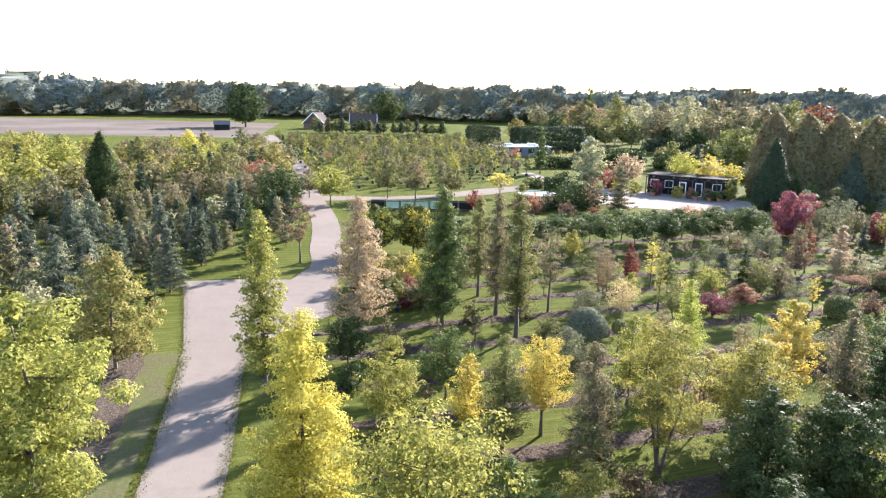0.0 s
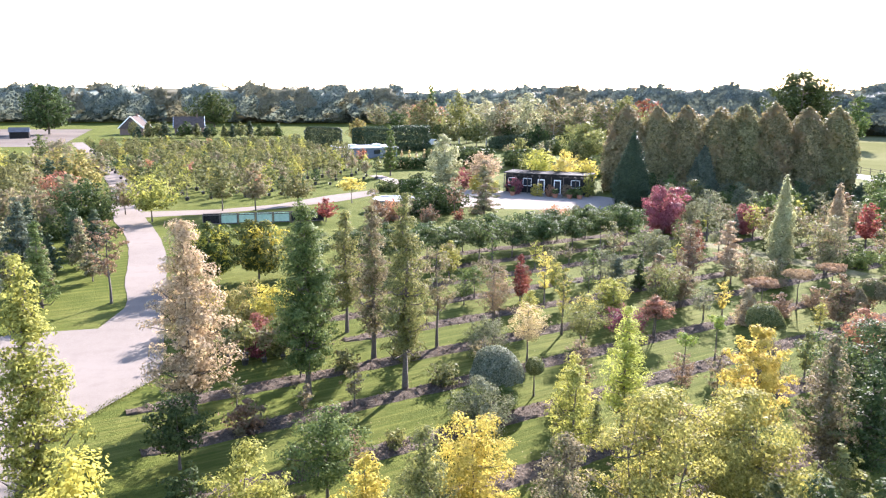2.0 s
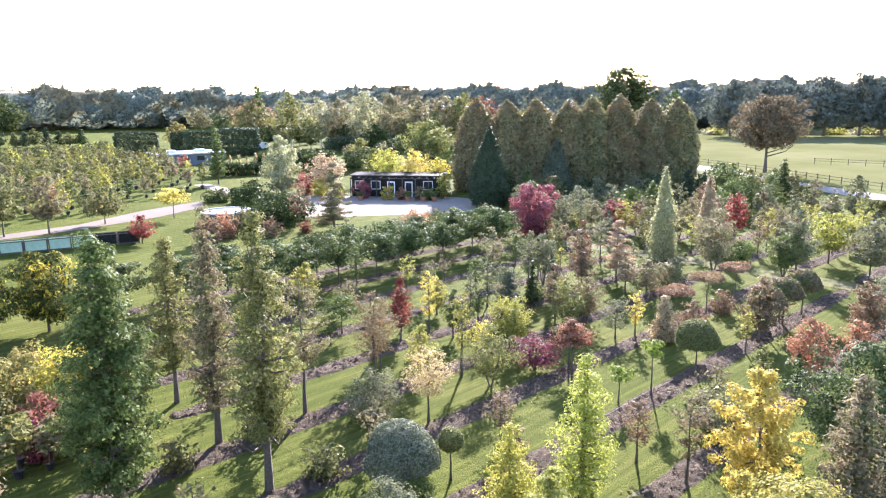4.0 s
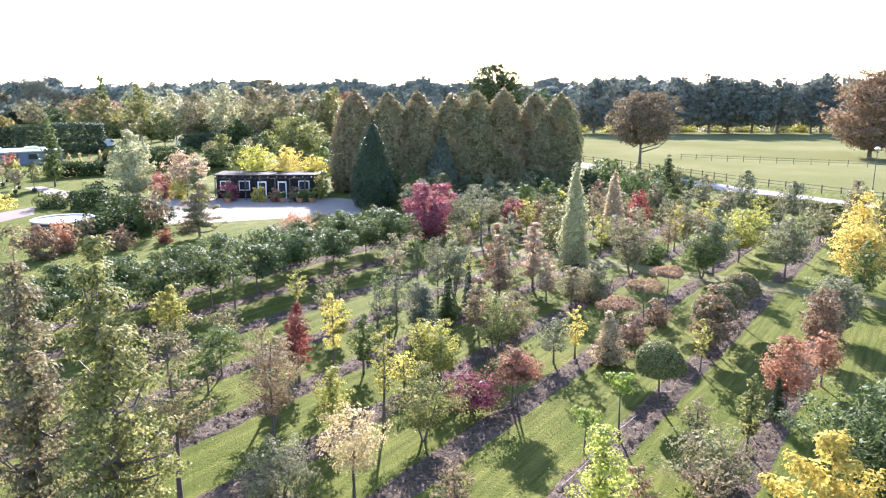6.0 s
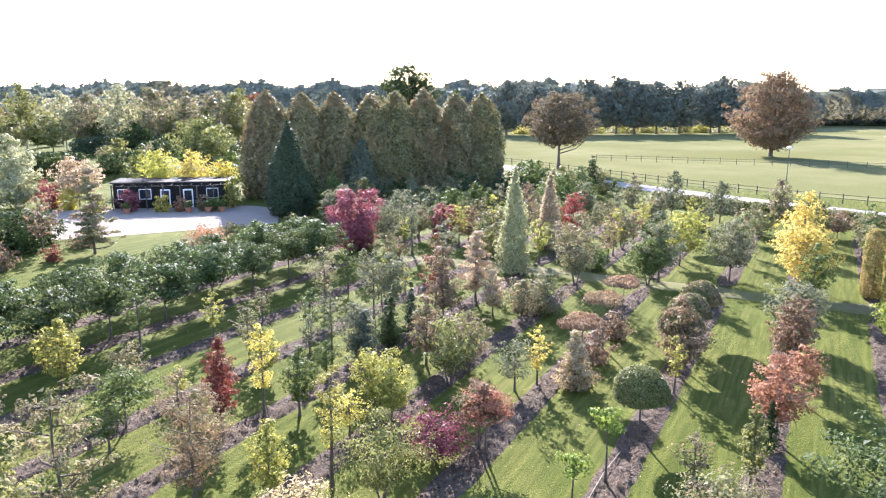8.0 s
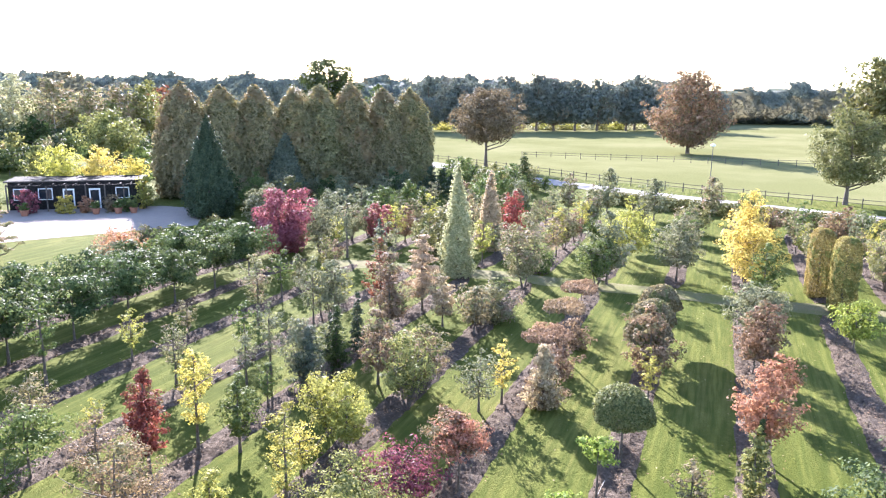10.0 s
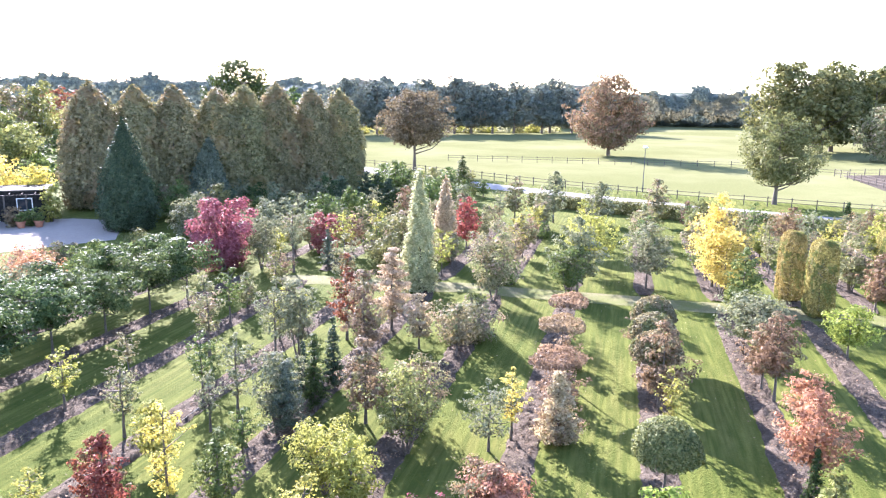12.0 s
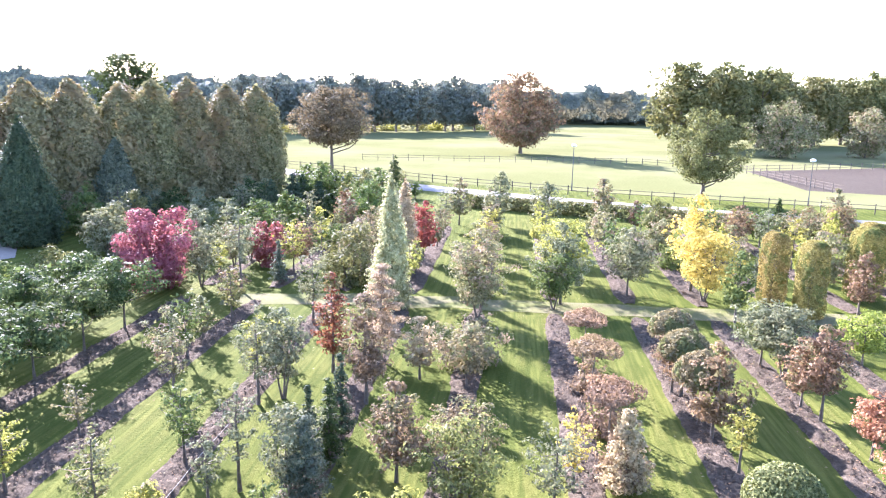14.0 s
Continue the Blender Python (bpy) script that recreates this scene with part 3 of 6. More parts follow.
def tree(kind, x, y, h, w, tint, where="in a soil bed", group="nursery trees", dense=1.0, bark=None, start=None, leaf=None, z=0.0):
    """A tree or shrub of h x w metres: trunk with limbs, and a crown of single leaves in clumps."""
    SEED[0] += 1
    rng = np.random.default_rng(SEED[0])
    name, phrase, shape, f0, cover, clumps, spread, stems, limbs, lf, depth, wild, rise, flat = KINDS[kind]
    f0 = start if start is not None else f0
    away = nearest_view(x, y, h)
    size = leaf or max((0.048 + 0.0021 * away) * lf, 0.015 * w)
    thick = 1.7 if kind == "oak" else 1.0
    z0, z1 = f0 * h, h * 0.97
    p, out, sizes, c = clumped_crown(rng, shape, z0, z1, w * {"column": 1.4, "cone": 1.3, "spire": 1.15, "grove": 1.0, "yew": 0.98, "taper": 1.0}.get(kind, 1.1), size, cover * dense * (0.45 if kind in SHELLED else 1.0), clumps, spread, depth, wild, rise, flat)
    if kind in SHELLED:
        skin = shell_crown(rng, shape, z0, h, w, size, cover * dense * 0.6, wild * 0.36)
        p, out, sizes = (np.concatenate(pair) for pair in zip((p, out, sizes), skin))
    foliage = "needles" if kind in ("spire", "larch", "yew") else "leaves"
    root = thing(name, pose(x, y, z, 0, 0, rng.uniform(0, 360)), f"{phrase} with {TINT[tint]} {foliage} {where}", "shrub" if kind == "shrub" else "tree", group)
    part("trunk", tubes(stem_runs(rng, h, z0, z1, w, c, stems, limbs, thick), 7 if h > 8 else 5), bark or BARK, root)
    wide = 0.34 if kind in ("spire", "larch", "yew") else 0.85
    part("crown", leaf_mesh(p, out, sizes * (1.5 if wide < 0.5 else 1.0), rng, wide, 0.5 if kind in ("larch", "willow") else 0.0, away < 13.5), LEAF[tint], root)
    return root


def topiary(kind, x, y, h, w, tint, where="on a bare stem", group="clipped trees", z0=None, d=None, rz=0.0, leaf=None, cover=2.6):
    """A clipped tree: bare stem and dense shaped head."""
    SEED[0] += 1
    rng = np.random.default_rng(SEED[0])
    shape, name, phrase, low = {
        "ball": ("round", "topiary_ball_tree", "clipped ball-headed tree", 0.36),
        "dome": ("umbrella", "topiary_dome_tree", "clipped dome-headed tree", 0.42),
        "table": ("disc", "table_topiary_tree", "clipped table-shaped tree", 0.62),
        "pillar": ("block", "hedge_column", "tall clipped hedge column", 0.02),
        "pleached": ("block", "pleached_tree", "pleached flat-headed tree", 0.52),
        "hedge": ("block", "clipped_hedge", "dense clipped hedge", 0.0),
    }[kind]
    low = h * low if z0 is None else z0
    size = leaf or 0.07 + 0.0016 * math.hypot(x - 6, y - 30)
    p, out = clipped_crown(rng, shape, low, h, w, size, cover, d)
    if kind == "pillar":
        keep = (p[:, 2] - low) / (h - low)
        p[:, :2] *= np.where(keep > 0.8, np.sqrt(np.maximum(0.1, 1 - ((keep - 0.8) / 0.24) ** 2)), 1.0)[:, None]
    root = thing(name, pose(x, y, 0, 0, 0, rz), f"{phrase} with {TINT[tint]} leaves {where}", "hedge" if kind in ("hedge", "pillar") else "tree", group)
    ends = np.array([(w * 0.28 * math.cos(a), (d or w) * 0.28 * math.sin(a), low + (h - low) * 0.6) for a in (0.3, 1.7, 2.9, 4.1, 5.4)])
    part("trunk", tubes(stem_runs(rng, h, low, h * 0.9, w, ends, 1, 5, 1.1)), BARK, root)
    part("crown", leaf_mesh(p, out, size, rng, 0.8), LEAF[tint], root)
    return root


def sheet(name, corners, material, z, label, kind="structure", cuts=0):
    """A flat piece of ground laid just above the one below it."""
    bm = bmesh.new()
    bm.faces.new([bm.verts.new((x, y, z)) for x, y in corners])
    if cuts:
        bmesh.ops.triangulate(bm, faces=bm.faces[:])
    return solid(name, bm, material, label, "", "", kind)


def ribbon(name, centre, widths, material, z, label, wobble=0.12):
    """A track along a smooth centre line, with slightly uneven edges."""
    pts = [Vector((x, y)) for x, y in centre]
    line, wide = [], []
    for i in range(len(pts) - 1):
        a, b, c, e = pts[max(i - 1, 0)], pts[i], pts[i + 1], pts[min(i + 2, len(pts) - 1)]
        steps = max(4, int((c - b).length / 1.2))
        for k in range(steps):
            t = k / steps
            line.append(0.5 * (2 * b + (c - a) * t + (2 * a - 5 * b + 4 * c - e) * t * t + (3 * b - a - 3 * c + e) * t ** 3))
            wide.append(widths[i] + (widths[i + 1] - widths[i]) * t)
    line.append(pts[-1])
    wide.append(widths[-1])
    verts, quads = [], []
    for i, p in enumerate(line):
        d = (line[min(i + 1, len(line) - 1)] - line[max(i - 1, 0)]).normalized()
        nrm = Vector((-d.y, d.x))
        for sgn in (-1, 1):
            q = p + nrm * sgn * (wide[i] / 2 + wobble * noise.noise(Vector((p.x * 0.4, p.y * 0.4, sgn * 9))))
            verts.append((q.x, q.y, z))
        if i:
            quads.append((2 * i - 2, 2 * i - 1, 2 * i + 1, 2 * i))
    me = quick_mesh(name, np.array(verts), np.array(quads))
    me.flip_normals()
    return solid(name, me, material, label)


def soil_bed(u0, u1, s, width):
    """A raised strip of cloddy soil along a row."""
    nu, nv = int((u1 - u0) / (0.14 if u0 < 40 else 0.4)), 11
    verts, quads = [], []
    for i in range(nu + 1):
        for j in range(nv + 1):
            u = u0 + (u1 - u0) * i / nu
            e = abs(2 * j / nv - 1)
            wv = width * (1 + 0.16 * noise.noise(Vector((u * 0.5, s, 0)))) * min(1.0, 0.35 + 0.4 * (u - u0), 0.35 + 0.4 * (u1 - u)) ** 0.7
            v = s + (j / nv - 0.5) * wv + 0.09 * noise.noise(Vector((u * 2.2, s, j * 1.2)))
            lump = max(0.0, noise.noise(Vector((u * 2.3, v * 2.3, 1.0)))) * 0.16 + max(0.0, noise.noise(Vector((u * 5.5, v * 5.5, 4.0)))) * 0.20
            x, y = row_point(u, v)
            verts.append((x, y, 0.012 + (1 - e ** 4) * (0.02 + lump) if e < 0.99 else 0.0))
    for i in range(nu):
        for j in range(nv):
            a = i * (nv + 1) + j
            quads.append((a, a + nv + 1, a + nv + 2, a + 1))
    me = quick_mesh("soil_bed", np.array(verts), np.array(quads))
    me.flip_normals()
    return solid("soil_bed", me, SOIL, "raised strip of bare cloddy grey-brown soil between grass lanes", "soil bed", "soil beds")


# ---- ground ----
bm = bmesh.new()
bmesh.ops.create_grid(bm, x_segments=8, y_segments=8, size=2600)
ground = solid("ground", bm, GRASS, "wide sheet of short mown grass between the rows")
ROWS = [8.0, 12.1, 16.2, 20.3, 24.4, 28.7, 32.85, 37.3, 41.5, 45.7, 49.8, 54.0, 58.2]
for i, s in enumerate(ROWS):
    first = {0: 16, 1: 14, 2: 10, 3: 6}.get(i, 5 if s < 42 else 17)
    soil_bed(first, 57.6, s, 1.18)
    soil_bed(60.4, 84.5, s, 1.25)
ribbon("path_cross", [row_point(59, 6), row_point(58.9, 30), row_point(58.8, 47), row_point(57.5, 56)], [2.2, 2.4, 2.4, 2.0], SAND, 0.012, "worn sandy grass path crossing the rows", 0.4)
ribbon("driveway", [(2.0, -60.0), (-3.0, -20.0), (-6.0, 0.0), (-7.8, 12.0), (-9.3, 23.1), (-11.0, 31.0), (-12.7, 38.5)], [3.1, 3.1, 3.1, 3.1, 3.1, 3.3, 3.6], GRAVEL, 0.02, "pale grey gravel driveway between the tree plots")
sheet("driveway_apron", [(-13.9, 36.6), (-10.9, 38.2), (-9.2, 41.1), (-6.9, 45.2), (-7.1, 48.0), (-8.0, 54.5), (-8.6, 58.5), (-11.0, 57.5), (-11.6, 53.8), (-15.3, 53.7), (-19.9, 52.7), (-18.2, 48.8)], GRAVEL, 0.026, "wide pale gravel apron where the drive turns")
ribbon("driveway_north", [(-9.6, 55.0), (-9.8, 60.0), (-10.9, 66.0), (-12.6, 77.0), (-15.2, 88.0), (-18.0, 98.0), (-25.0, 130.0), (-41.5, 187.0), (-58.0, 240.0)], [2.6, 2.6, 2.9, 3.0, 3.0, 3.4, 3.4, 3.6, 3.4], GRAVEL, 0.032, "pale grey gravel driveway running north past the plots")
ribbon("worn_verge", [(-9.4, 10.0), (-12.0, 22.5), (-13.7, 30.5), (-15.4, 37.5)], [1.0, 1.5, 1.8, 1.6], WORN, 0.014, "worn thin grass beside the driveway", 0.5)
ribbon("mulch_strip", [(-13.2, 23.5), (-14.6, 29.0), (-16.6, 35.5), (-18.4, 40.0)], [1.3, 1.5, 1.6, 1.2], SOIL, 0.02, "strip of dark mulch along the driveway edge", 0.35)
sheet("meadow", [(101, -200), (560, -260), (620, 400), (160, 260), (112, 190), (106, 128), (99, 90), (101, 40)], MEADOW, 0.02, "sunlit pale green grazing meadow")
sheet("plough_field", [(-300, 225), (-58, 222), (-74, 330), (-300, 345)], PLOUGH, 0.02, "bare brown ploughed field")
sheet("yard_paving", [(19.5, 97.6), (24, 95), (40, 90.5), (46, 98), (44, 103), (32, 111), (25, 115), (21, 108)], YARD, 0.02, "pale gravel yard in front of the dark shed")
ribbon("yard_path", [(23.5, 111.0), (20.5, 117.0), (18.5, 124.0), (16.0, 136.0)], [3.2, 3.0, 2.6, 2.4], YARD, 0.026, "pale gravel path leaving the yard between hedges", 0.2)
sheet("yard_track", [(-17.0, 95.4), (-9.0, 96.8), (-1.0, 99.8), (7.0, 104.6), (12.5, 110.0), (13.5, 116.0), (6.0, 110.8), (-1.0, 103.4), (-8.0, 100.2), (-18.0, 100.0)], GRAVEL, 0.024, "light gravel track beside the container plot")
ribbon("road", [(91, -60), (89.5, 0), (88.4, 40), (89.6, 64), (91.8, 78), (95.0, 93), (100.0, 109), (103.5, 122), (104, 142), (96, 178)], [5.2, 5.2, 5.2, 5.2, 5.2, 5.2, 5.2, 5.2, 5.2, 5.0], ASPHALT, 0.03, "pale grey asphalt country road", 0.05)
sheet("paddock_floor", [(118, 36), (146, 44), (170, 20), (160, -30), (118, -20)], PADDOCK, 0.03, "grey-brown sand floor of a fenced paddock")

# ---- trees and shrubs, plot by plot ----
# left of the drive
tree("oval", -16.9, 35.1, 6.4, 4.0, "ochre", dense=1.3, start=0.14)
tree("spire", -19.0, 45.3, 3.9, 0.9, "needle")
tree("spire", -19.5, 49.7, 5.0, 2.4, "blue")
tree("spire", -19.9, 57.8, 4.8, 1.9, "needle")
tree("spire", -16.1, 59.1, 6.0, 2.1, "green")
tree("airy", -12.0, 59.4, 6.2, 2.4, "copper")
tree("spire", -24.3, 52.6, 4.6, 2.4, "blue")
tree("spire", -25.5, 49.3, 5.8, 3.3, "blue")
tree("spire", -24.4, 44.0, 6.0, 2.9, "blue")
tree("spire", -28.2, 47.7, 5.2, 2.7, "blue")
tree("spire", -24.2, 56.2, 3.7, 1.9, "grey")
tree("spire", -27.0, 61.2, 3.3, 2.3, "blue")
tree("spire", -30.9, 62.0, 5.6, 3.2, "blue")
tree("spire", -31.9, 66.9, 4.4, 2.4, "grey")
tree("spire", -24.9, 64.9, 3.5, 1.5, "needle")
tree("spire", -24.8, 67.5, 4.4, 2.1, "grey")
tree("spire", -20.0, 65.2, 2.7, 1.8, "grey")
tree("spire", -20.3, 62.8, 2.9, 1.5, "blue")
tree("spire", -25.5, 62.4, 2.6, 1.6, "grey")
tree("spire", -33.8, 64.2, 4.7, 2.8, "blue")
tree("yew", -38.6, 80.9, 9.6, 5.4, "dkgreen")
tree("round", -20.4, 88.1, 5.4, 5.5, "dkgreen")
tree("oval", -24.1, 86.4, 5.2, 4.7, "grey")
tree("round", -26.2, 101.3, 5.0, 4.7, "orange")
tree("round", -30.0, 98.0, 6.2, 5.3, "olive")
tree("round", -63.3, 106.2, 7.9, 8.0, "ygreen")
tree("round", -52.4, 98.2, 8.1, 5.6, "ygreen")
tree("oval", -44.8, 105.3, 7.9, 3.8, "olive")
tree("oval", -41.6, 96.7, 5.0, 2.8, "ygreen")
tree("round", -43.2, 108.8, 7.7, 4.8, "brown")
tree("oval", -47.3, 133.6, 7.3, 4.5, "gold")
tree("spire", -48.2, 144.7, 7.0, 2.4, "olive")
tree("oval", -48.5, 173.6, 6.1, 3.3, "green")
tree("round", -37.6, 117.0, 5.7, 6.2, "ygreen")
tree("round", -38.1, 146.4, 6.3, 6.7, "grey")
tree("oval", -47.3, 82.0, 6.6, 6.3, "ygreen")
tree("round", -42.2, 68.9, 6.1, 4.3, "olive")
tree("oval", -41.7, 75.2, 6.1, 4.8, "grey")
tree("round", -30.9, 87.9, 4.9, 4.0, "brown")
tree("round", -34.1, 75.8, 4.9, 3.3, "olive")
tree("round", -30.7, 79.7, 4.5, 3.6, "grey")
tree("round", -24.4, 80.3, 5.2, 3.1, "brown")
# foreground left
tree("round", -10.8, 17.3, 9.6, 3.9, "ygreen", dense=1.2)
tree("round", -14.4, 20.3, 8.5, 2.4, "ygreen")
tree("round", -19.0, 26.2, 5.7, 3.7, "ygreen")
tree("column", -8.3, 32.1, 9.4, 2.0, "ygreen")
tree("cone", -4.6, 22.3, 7.6, 3.3, "gold")
tree("column", -4.8, 40.4, 9.0, 2.7, "tan", dense=1.1)
tree("round", -4.8, 35.5, 3.1, 2.3, "dkgreen")
tree("shrub", -2.3, 46.9, 1.7, 1.2, "purple")
tree("shrub", -1.0, 47.2, 2.4, 1.5, "olive")
tree("column", 0.17, 40.9, 9.5, 2.4, "green", dense=1.45, start=0.17)
tree("column", 2.8, 50.2, 7.7, 1.6, "ash", start=0.2)
tree("column", 3.77, 45.5, 9.2, 1.8, "brown", dense=0.8, start=0.16)
tree("column", 4.7, 41.25, 9.7, 2.0, "ash", dense=1.0, start=0.2)
tree("airy", 7.4, 46.5, 6.4, 2.3, "brown")
tree("oval", -2.0, 28.2, 4.4, 2.7, "ygreen")
tree("round", 0.4, 32.1, 3.5, 2.7, "green")
tree("oval", 1.3, 28.3, 3.8, 1.7, "gold")
tree("column", 2.7, 26.8, 5.2, 1.6, "ash")
tree("round", 4.5, 28.4, 4.7, 2.3, "gold")
tree("column", 5.8, 24.7, 6.0, 1.7, "brown")
tree("multi", 8.7, 25.3, 6.6, 3.1, "ygreen")
tree("oval", 9.0, 31.4, 4.9, 1.6, "ygreen")
tree("multi", 13.2, 28.1, 4.8, 4.2, "ygreen", dense=1.3)
tree("round", 23.0, 33.0, 4.7, 4.2, "glossy", dense=1.3, start=0.2)
tree("column", 18.6, 30.4, 5.6, 1.8, "brown")
tree("column", 19.6, 29.4, 4.3, 1.7, "dkgreen")
tree("round", -0.3, 19.2, 5.2, 5.1, "ygreen", dense=1.2, leaf=0.115)
tree("oval", 2.4, 20.1, 3.6, 2.5, "green")
tree("oval", 4.8, 20.0, 3.4, 2.4, "ygreen")
tree("round", 11.4, 22.2, 5.0, 2.8, "dkgreen", dense=1.5, start=0.1)
tree("round", 13.9, 22.0, 5.1, 2.9, "dkgreen", dense=1.5, start=0.1)
tree("round", 10.5, 18.9, 3.7, 2.2, "dkgreen", dense=1.3)
tree("shrub", 11.3, 17.6, 3.4, 1.9, "celadon", "before dark evergreens", "row shrubs")
tree("round", 14.7, 20.3, 3.6, 1.5, "bright")
tree("shrub", -4.3, 32.9, 1.5, 1.4, "dkgreen")
tree("airy", -3.0, 40.6, 1.6, 0.8, "grey")
# middle rows, west part
tree("round", 11.6, 43.4, 3.3, 2.0, "cream", dense=0.7, start=0.42)
tree("shrub", 9.7, 44.6, 2.3, 2.1, "silver")
tree("airy", 13.4, 40.8, 2.2, 1.4, "pink")
tree("cone", 11.2, 36.6, 2.8, 1.7, "lime")
tree("column", 12.9, 35.2, 5.6, 1.6, "lime")
tree("airy", 12.1, 50.9, 3.9, 1.6, "pink")
tree("oval", 14.5, 53.0, 3.7, 1.1, "dkred")
tree("airy", 13.4, 58.7, 2.4, 1.9, "brown")
tree("airy", 16.8, 37.1, 2.6, 1.3, "copper")
tree("airy", 17.3, 35.2, 3.4, 1.0, "brown")
tree("airy", 23.0, 39.3, 2.0, 1.3, "brown")
tree("shrub", 8.6, 37.9, 1.4, 1.2, "green")
# middle rows, near beds
tree("airy", 11.1, 48.0, 4.5, 2.2, "copper")
tree("oval", 11.6, 61.1, 3.3, 1.6, "ygreen")
tree("airy", 11.0, 54.3, 1.9, 1.3, "green")
tree("airy", 8.2, 57.9, 2.4, 1.2, "brown")
tree("airy", 20.9, 56.9, 2.4, 1.1, "silver")
# middle rows, centre
tree("oval", 17.3, 52.3, 2.9, 1.2, "green")
tree("airy", 16.2, 53.0, 4.0, 1.3, "yellow")
tree("airy", 15.1, 47.2, 4.3, 1.0, "ygreen")
tree("oval", 13.3, 47.8, 2.8, 1.3, "ygreen")
tree("multi", 20.0, 50.9, 2.5, 2.1, "ygreen")
tree("multi", 15.7, 45.5, 2.8, 2.4, "ash")
tree("multi", 18.6, 46.3, 1.8, 2.6, "purple")
tree("umbrella", 20.0, 45.2, 2.6, 1.8, "orange")
tree("spire", 25.0, 56.3, 2.4, 0.8, "needle")
tree("multi", 22.4, 55.2, 3.0, 1.8, "silver")
tree("airy", 22.0, 56.7, 3.5, 1.2, "silver")
tree("larch", 33.4, 58.1, 4.7, 2.5, "tan", dense=1.7)
tree("oval", 32.1, 55.6, 2.9, 1.3, "tan")
tree("oval", 15.2, 54.6, 2.9, 1.3, "dkred")
tree("airy", 12.1, 49.9, 3.2, 2.1, "copper")
tree("umbrella", 12.1, 55.7, 2.3, 2.4, "green")
tree("oval", 12.5, 64.6, 2.5, 1.9, "ygreen")
tree("airy", 26.1, 47.8, 2.7, 1.2, "yellow")
tree("airy", 25.0, 48.1, 2.5, 2.1, "silver")
tree("tuft", 21.4, 41.4, 2.6, 1.0, "bright")
tree("tuft", 19.6, 41.4, 1.7, 1.0, "bright")
tree("round", 28.1, 38.75, 3.3, 2.1, "orange")
tree("oval", 24.1, 38.0, 3.0, 0.8, "ash")
tree("spire", 27.1, 38.6, 2.0, 0.6, "dkgreen")
tree("round", 40.0, 42.6, 3.2, 2.3, "silver")
tree("round", 35.8, 41.2, 2.8, 1.8, "copper")
tree("airy", 35.1, 45.9, 2.8, 2.2, "copper")
tree("airy", 15.5, 62.7, 4.4, 1.4, "green")
tree("multi", 28.1, 59.5, 3.8, 1.9, "silver")
# rows before the grove
tree("multi", 41.1, 56.4, 4.8, 3.5, "grey")
tree("spire", 24.2, 55.0, 3.2, 1.1, "dkgreen")
tree("spire", 26.2, 55.8, 3.2, 1.0, "needle")
tree("spire", 22.3, 54.6, 2.9, 1.6, "blue")
tree("oval", 24.4, 52.8, 3.4, 1.7, "pink")
tree("multi", 23.4, 50.3, 3.2, 2.4, "ash", dense=0.75)
tree("airy", 27.2, 60.0, 3.9, 1.8, "silver")
tree("airy", 36.3, 63.5, 4.2, 2.0, "silver")
tree("airy", 40.0, 71.0, 5.6, 2.4, "silver")
tree("oval", 29.0, 56.4, 4.7, 1.9, "pink", dense=0.8)
tree("oval", 31.2, 59.2, 4.4, 1.6, "dkred", dense=0.8)
tree("shrub", 34.5, 54.3, 2.4, 2.9, "grey")
tree("airy", 37.1, 69.2, 2.3, 2.2, "pink")
tree("shrub", 44.2, 66.0, 3.8, 3.4, "olive")
tree("shrub", 34.9, 77.2, 2.0, 3.0, "green")
tree("oval", 52.9, 65.0, 4.6, 2.2, "red")
tree("shrub", 37.7, 75.2, 5.2, 3.9, "crimson", dense=1.6)
tree("shrub", 45.9, 73.3, 3.4, 2.3, "crimson", dense=1.4)
tree("multi", 44.6, 53.2, 3.5, 3.0, "green")
tree("round", 51.4, 54.5, 4.2, 3.6, "ygreen")
tree("round", 67.6, 55.2, 2.4, 2.8, "olive")
tree("oval", 18.4, 56.6, 2.3, 1.3, "ygreen")
tree("airy", 17.7, 49.7, 1.8, 1.8, "yellow")
tree("oval", 19.5, 49.5, 2.7, 1.5, "ygreen")
tree("round", 27.2, 79.1, 2.7, 2.9, "orange")
tree("shrub", 31.0, 79.3, 2.6, 3.5, "green")
tree("shrub", 36.0, 81.8, 2.4, 3.2, "olive")
tree("airy", 14.7, 56.9, 1.5, 0.9, "ygreen")
tree("airy", 19.0, 59.0, 2.9, 1.4, "grey")
tree("airy", 26.0, 62.9, 4.1, 1.8, "grey")
# eastern rows
tree("cone", 26.8, 46.4, 2.7, 1.3, "tan")
tree("oval", 31.4, 44.2, 3.6, 1.9, "copper", dense=0.9)
tree("multi", 39.1, 41.7, 3.4, 2.2, "silver")
tree("round", 34.8, 40.6, 3.8, 1.5, "copper")
tree("round", 42.1, 38.4, 2.7, 2.2, "bright")
tree("round", 32.2, 39.3, 2.5, 1.4, "orange")
tree("airy", 29.4, 43.3, 2.6, 1.0, "ygreen")
tree("round", 49.4, 49.9, 4.3, 3.1, "silver")
tree("oval", 45.8, 53.1, 4.9, 2.9, "silver")
tree("oval", 46.6, 43.8, 4.1, 1.7, "green")
tree("round", 32.0, 53.5, 2.6, 1.8, "brown")
tree("multi", 25.1, 50.9, 2.9, 2.0, "pink")
tree("oval", 72.7, 36.9, 4.9, 2.4, "grey")
tree("round", 70.3, 36.7, 4.1, 2.3, "copper")
tree("round", 65.7, 50.1, 4.1, 2.6, "olive")
tree("round", 71.3, 50.0, 2.5, 2.8, "pink")
tree("oval", 74.5, 56.3, 4.8, 2.1, "grey")
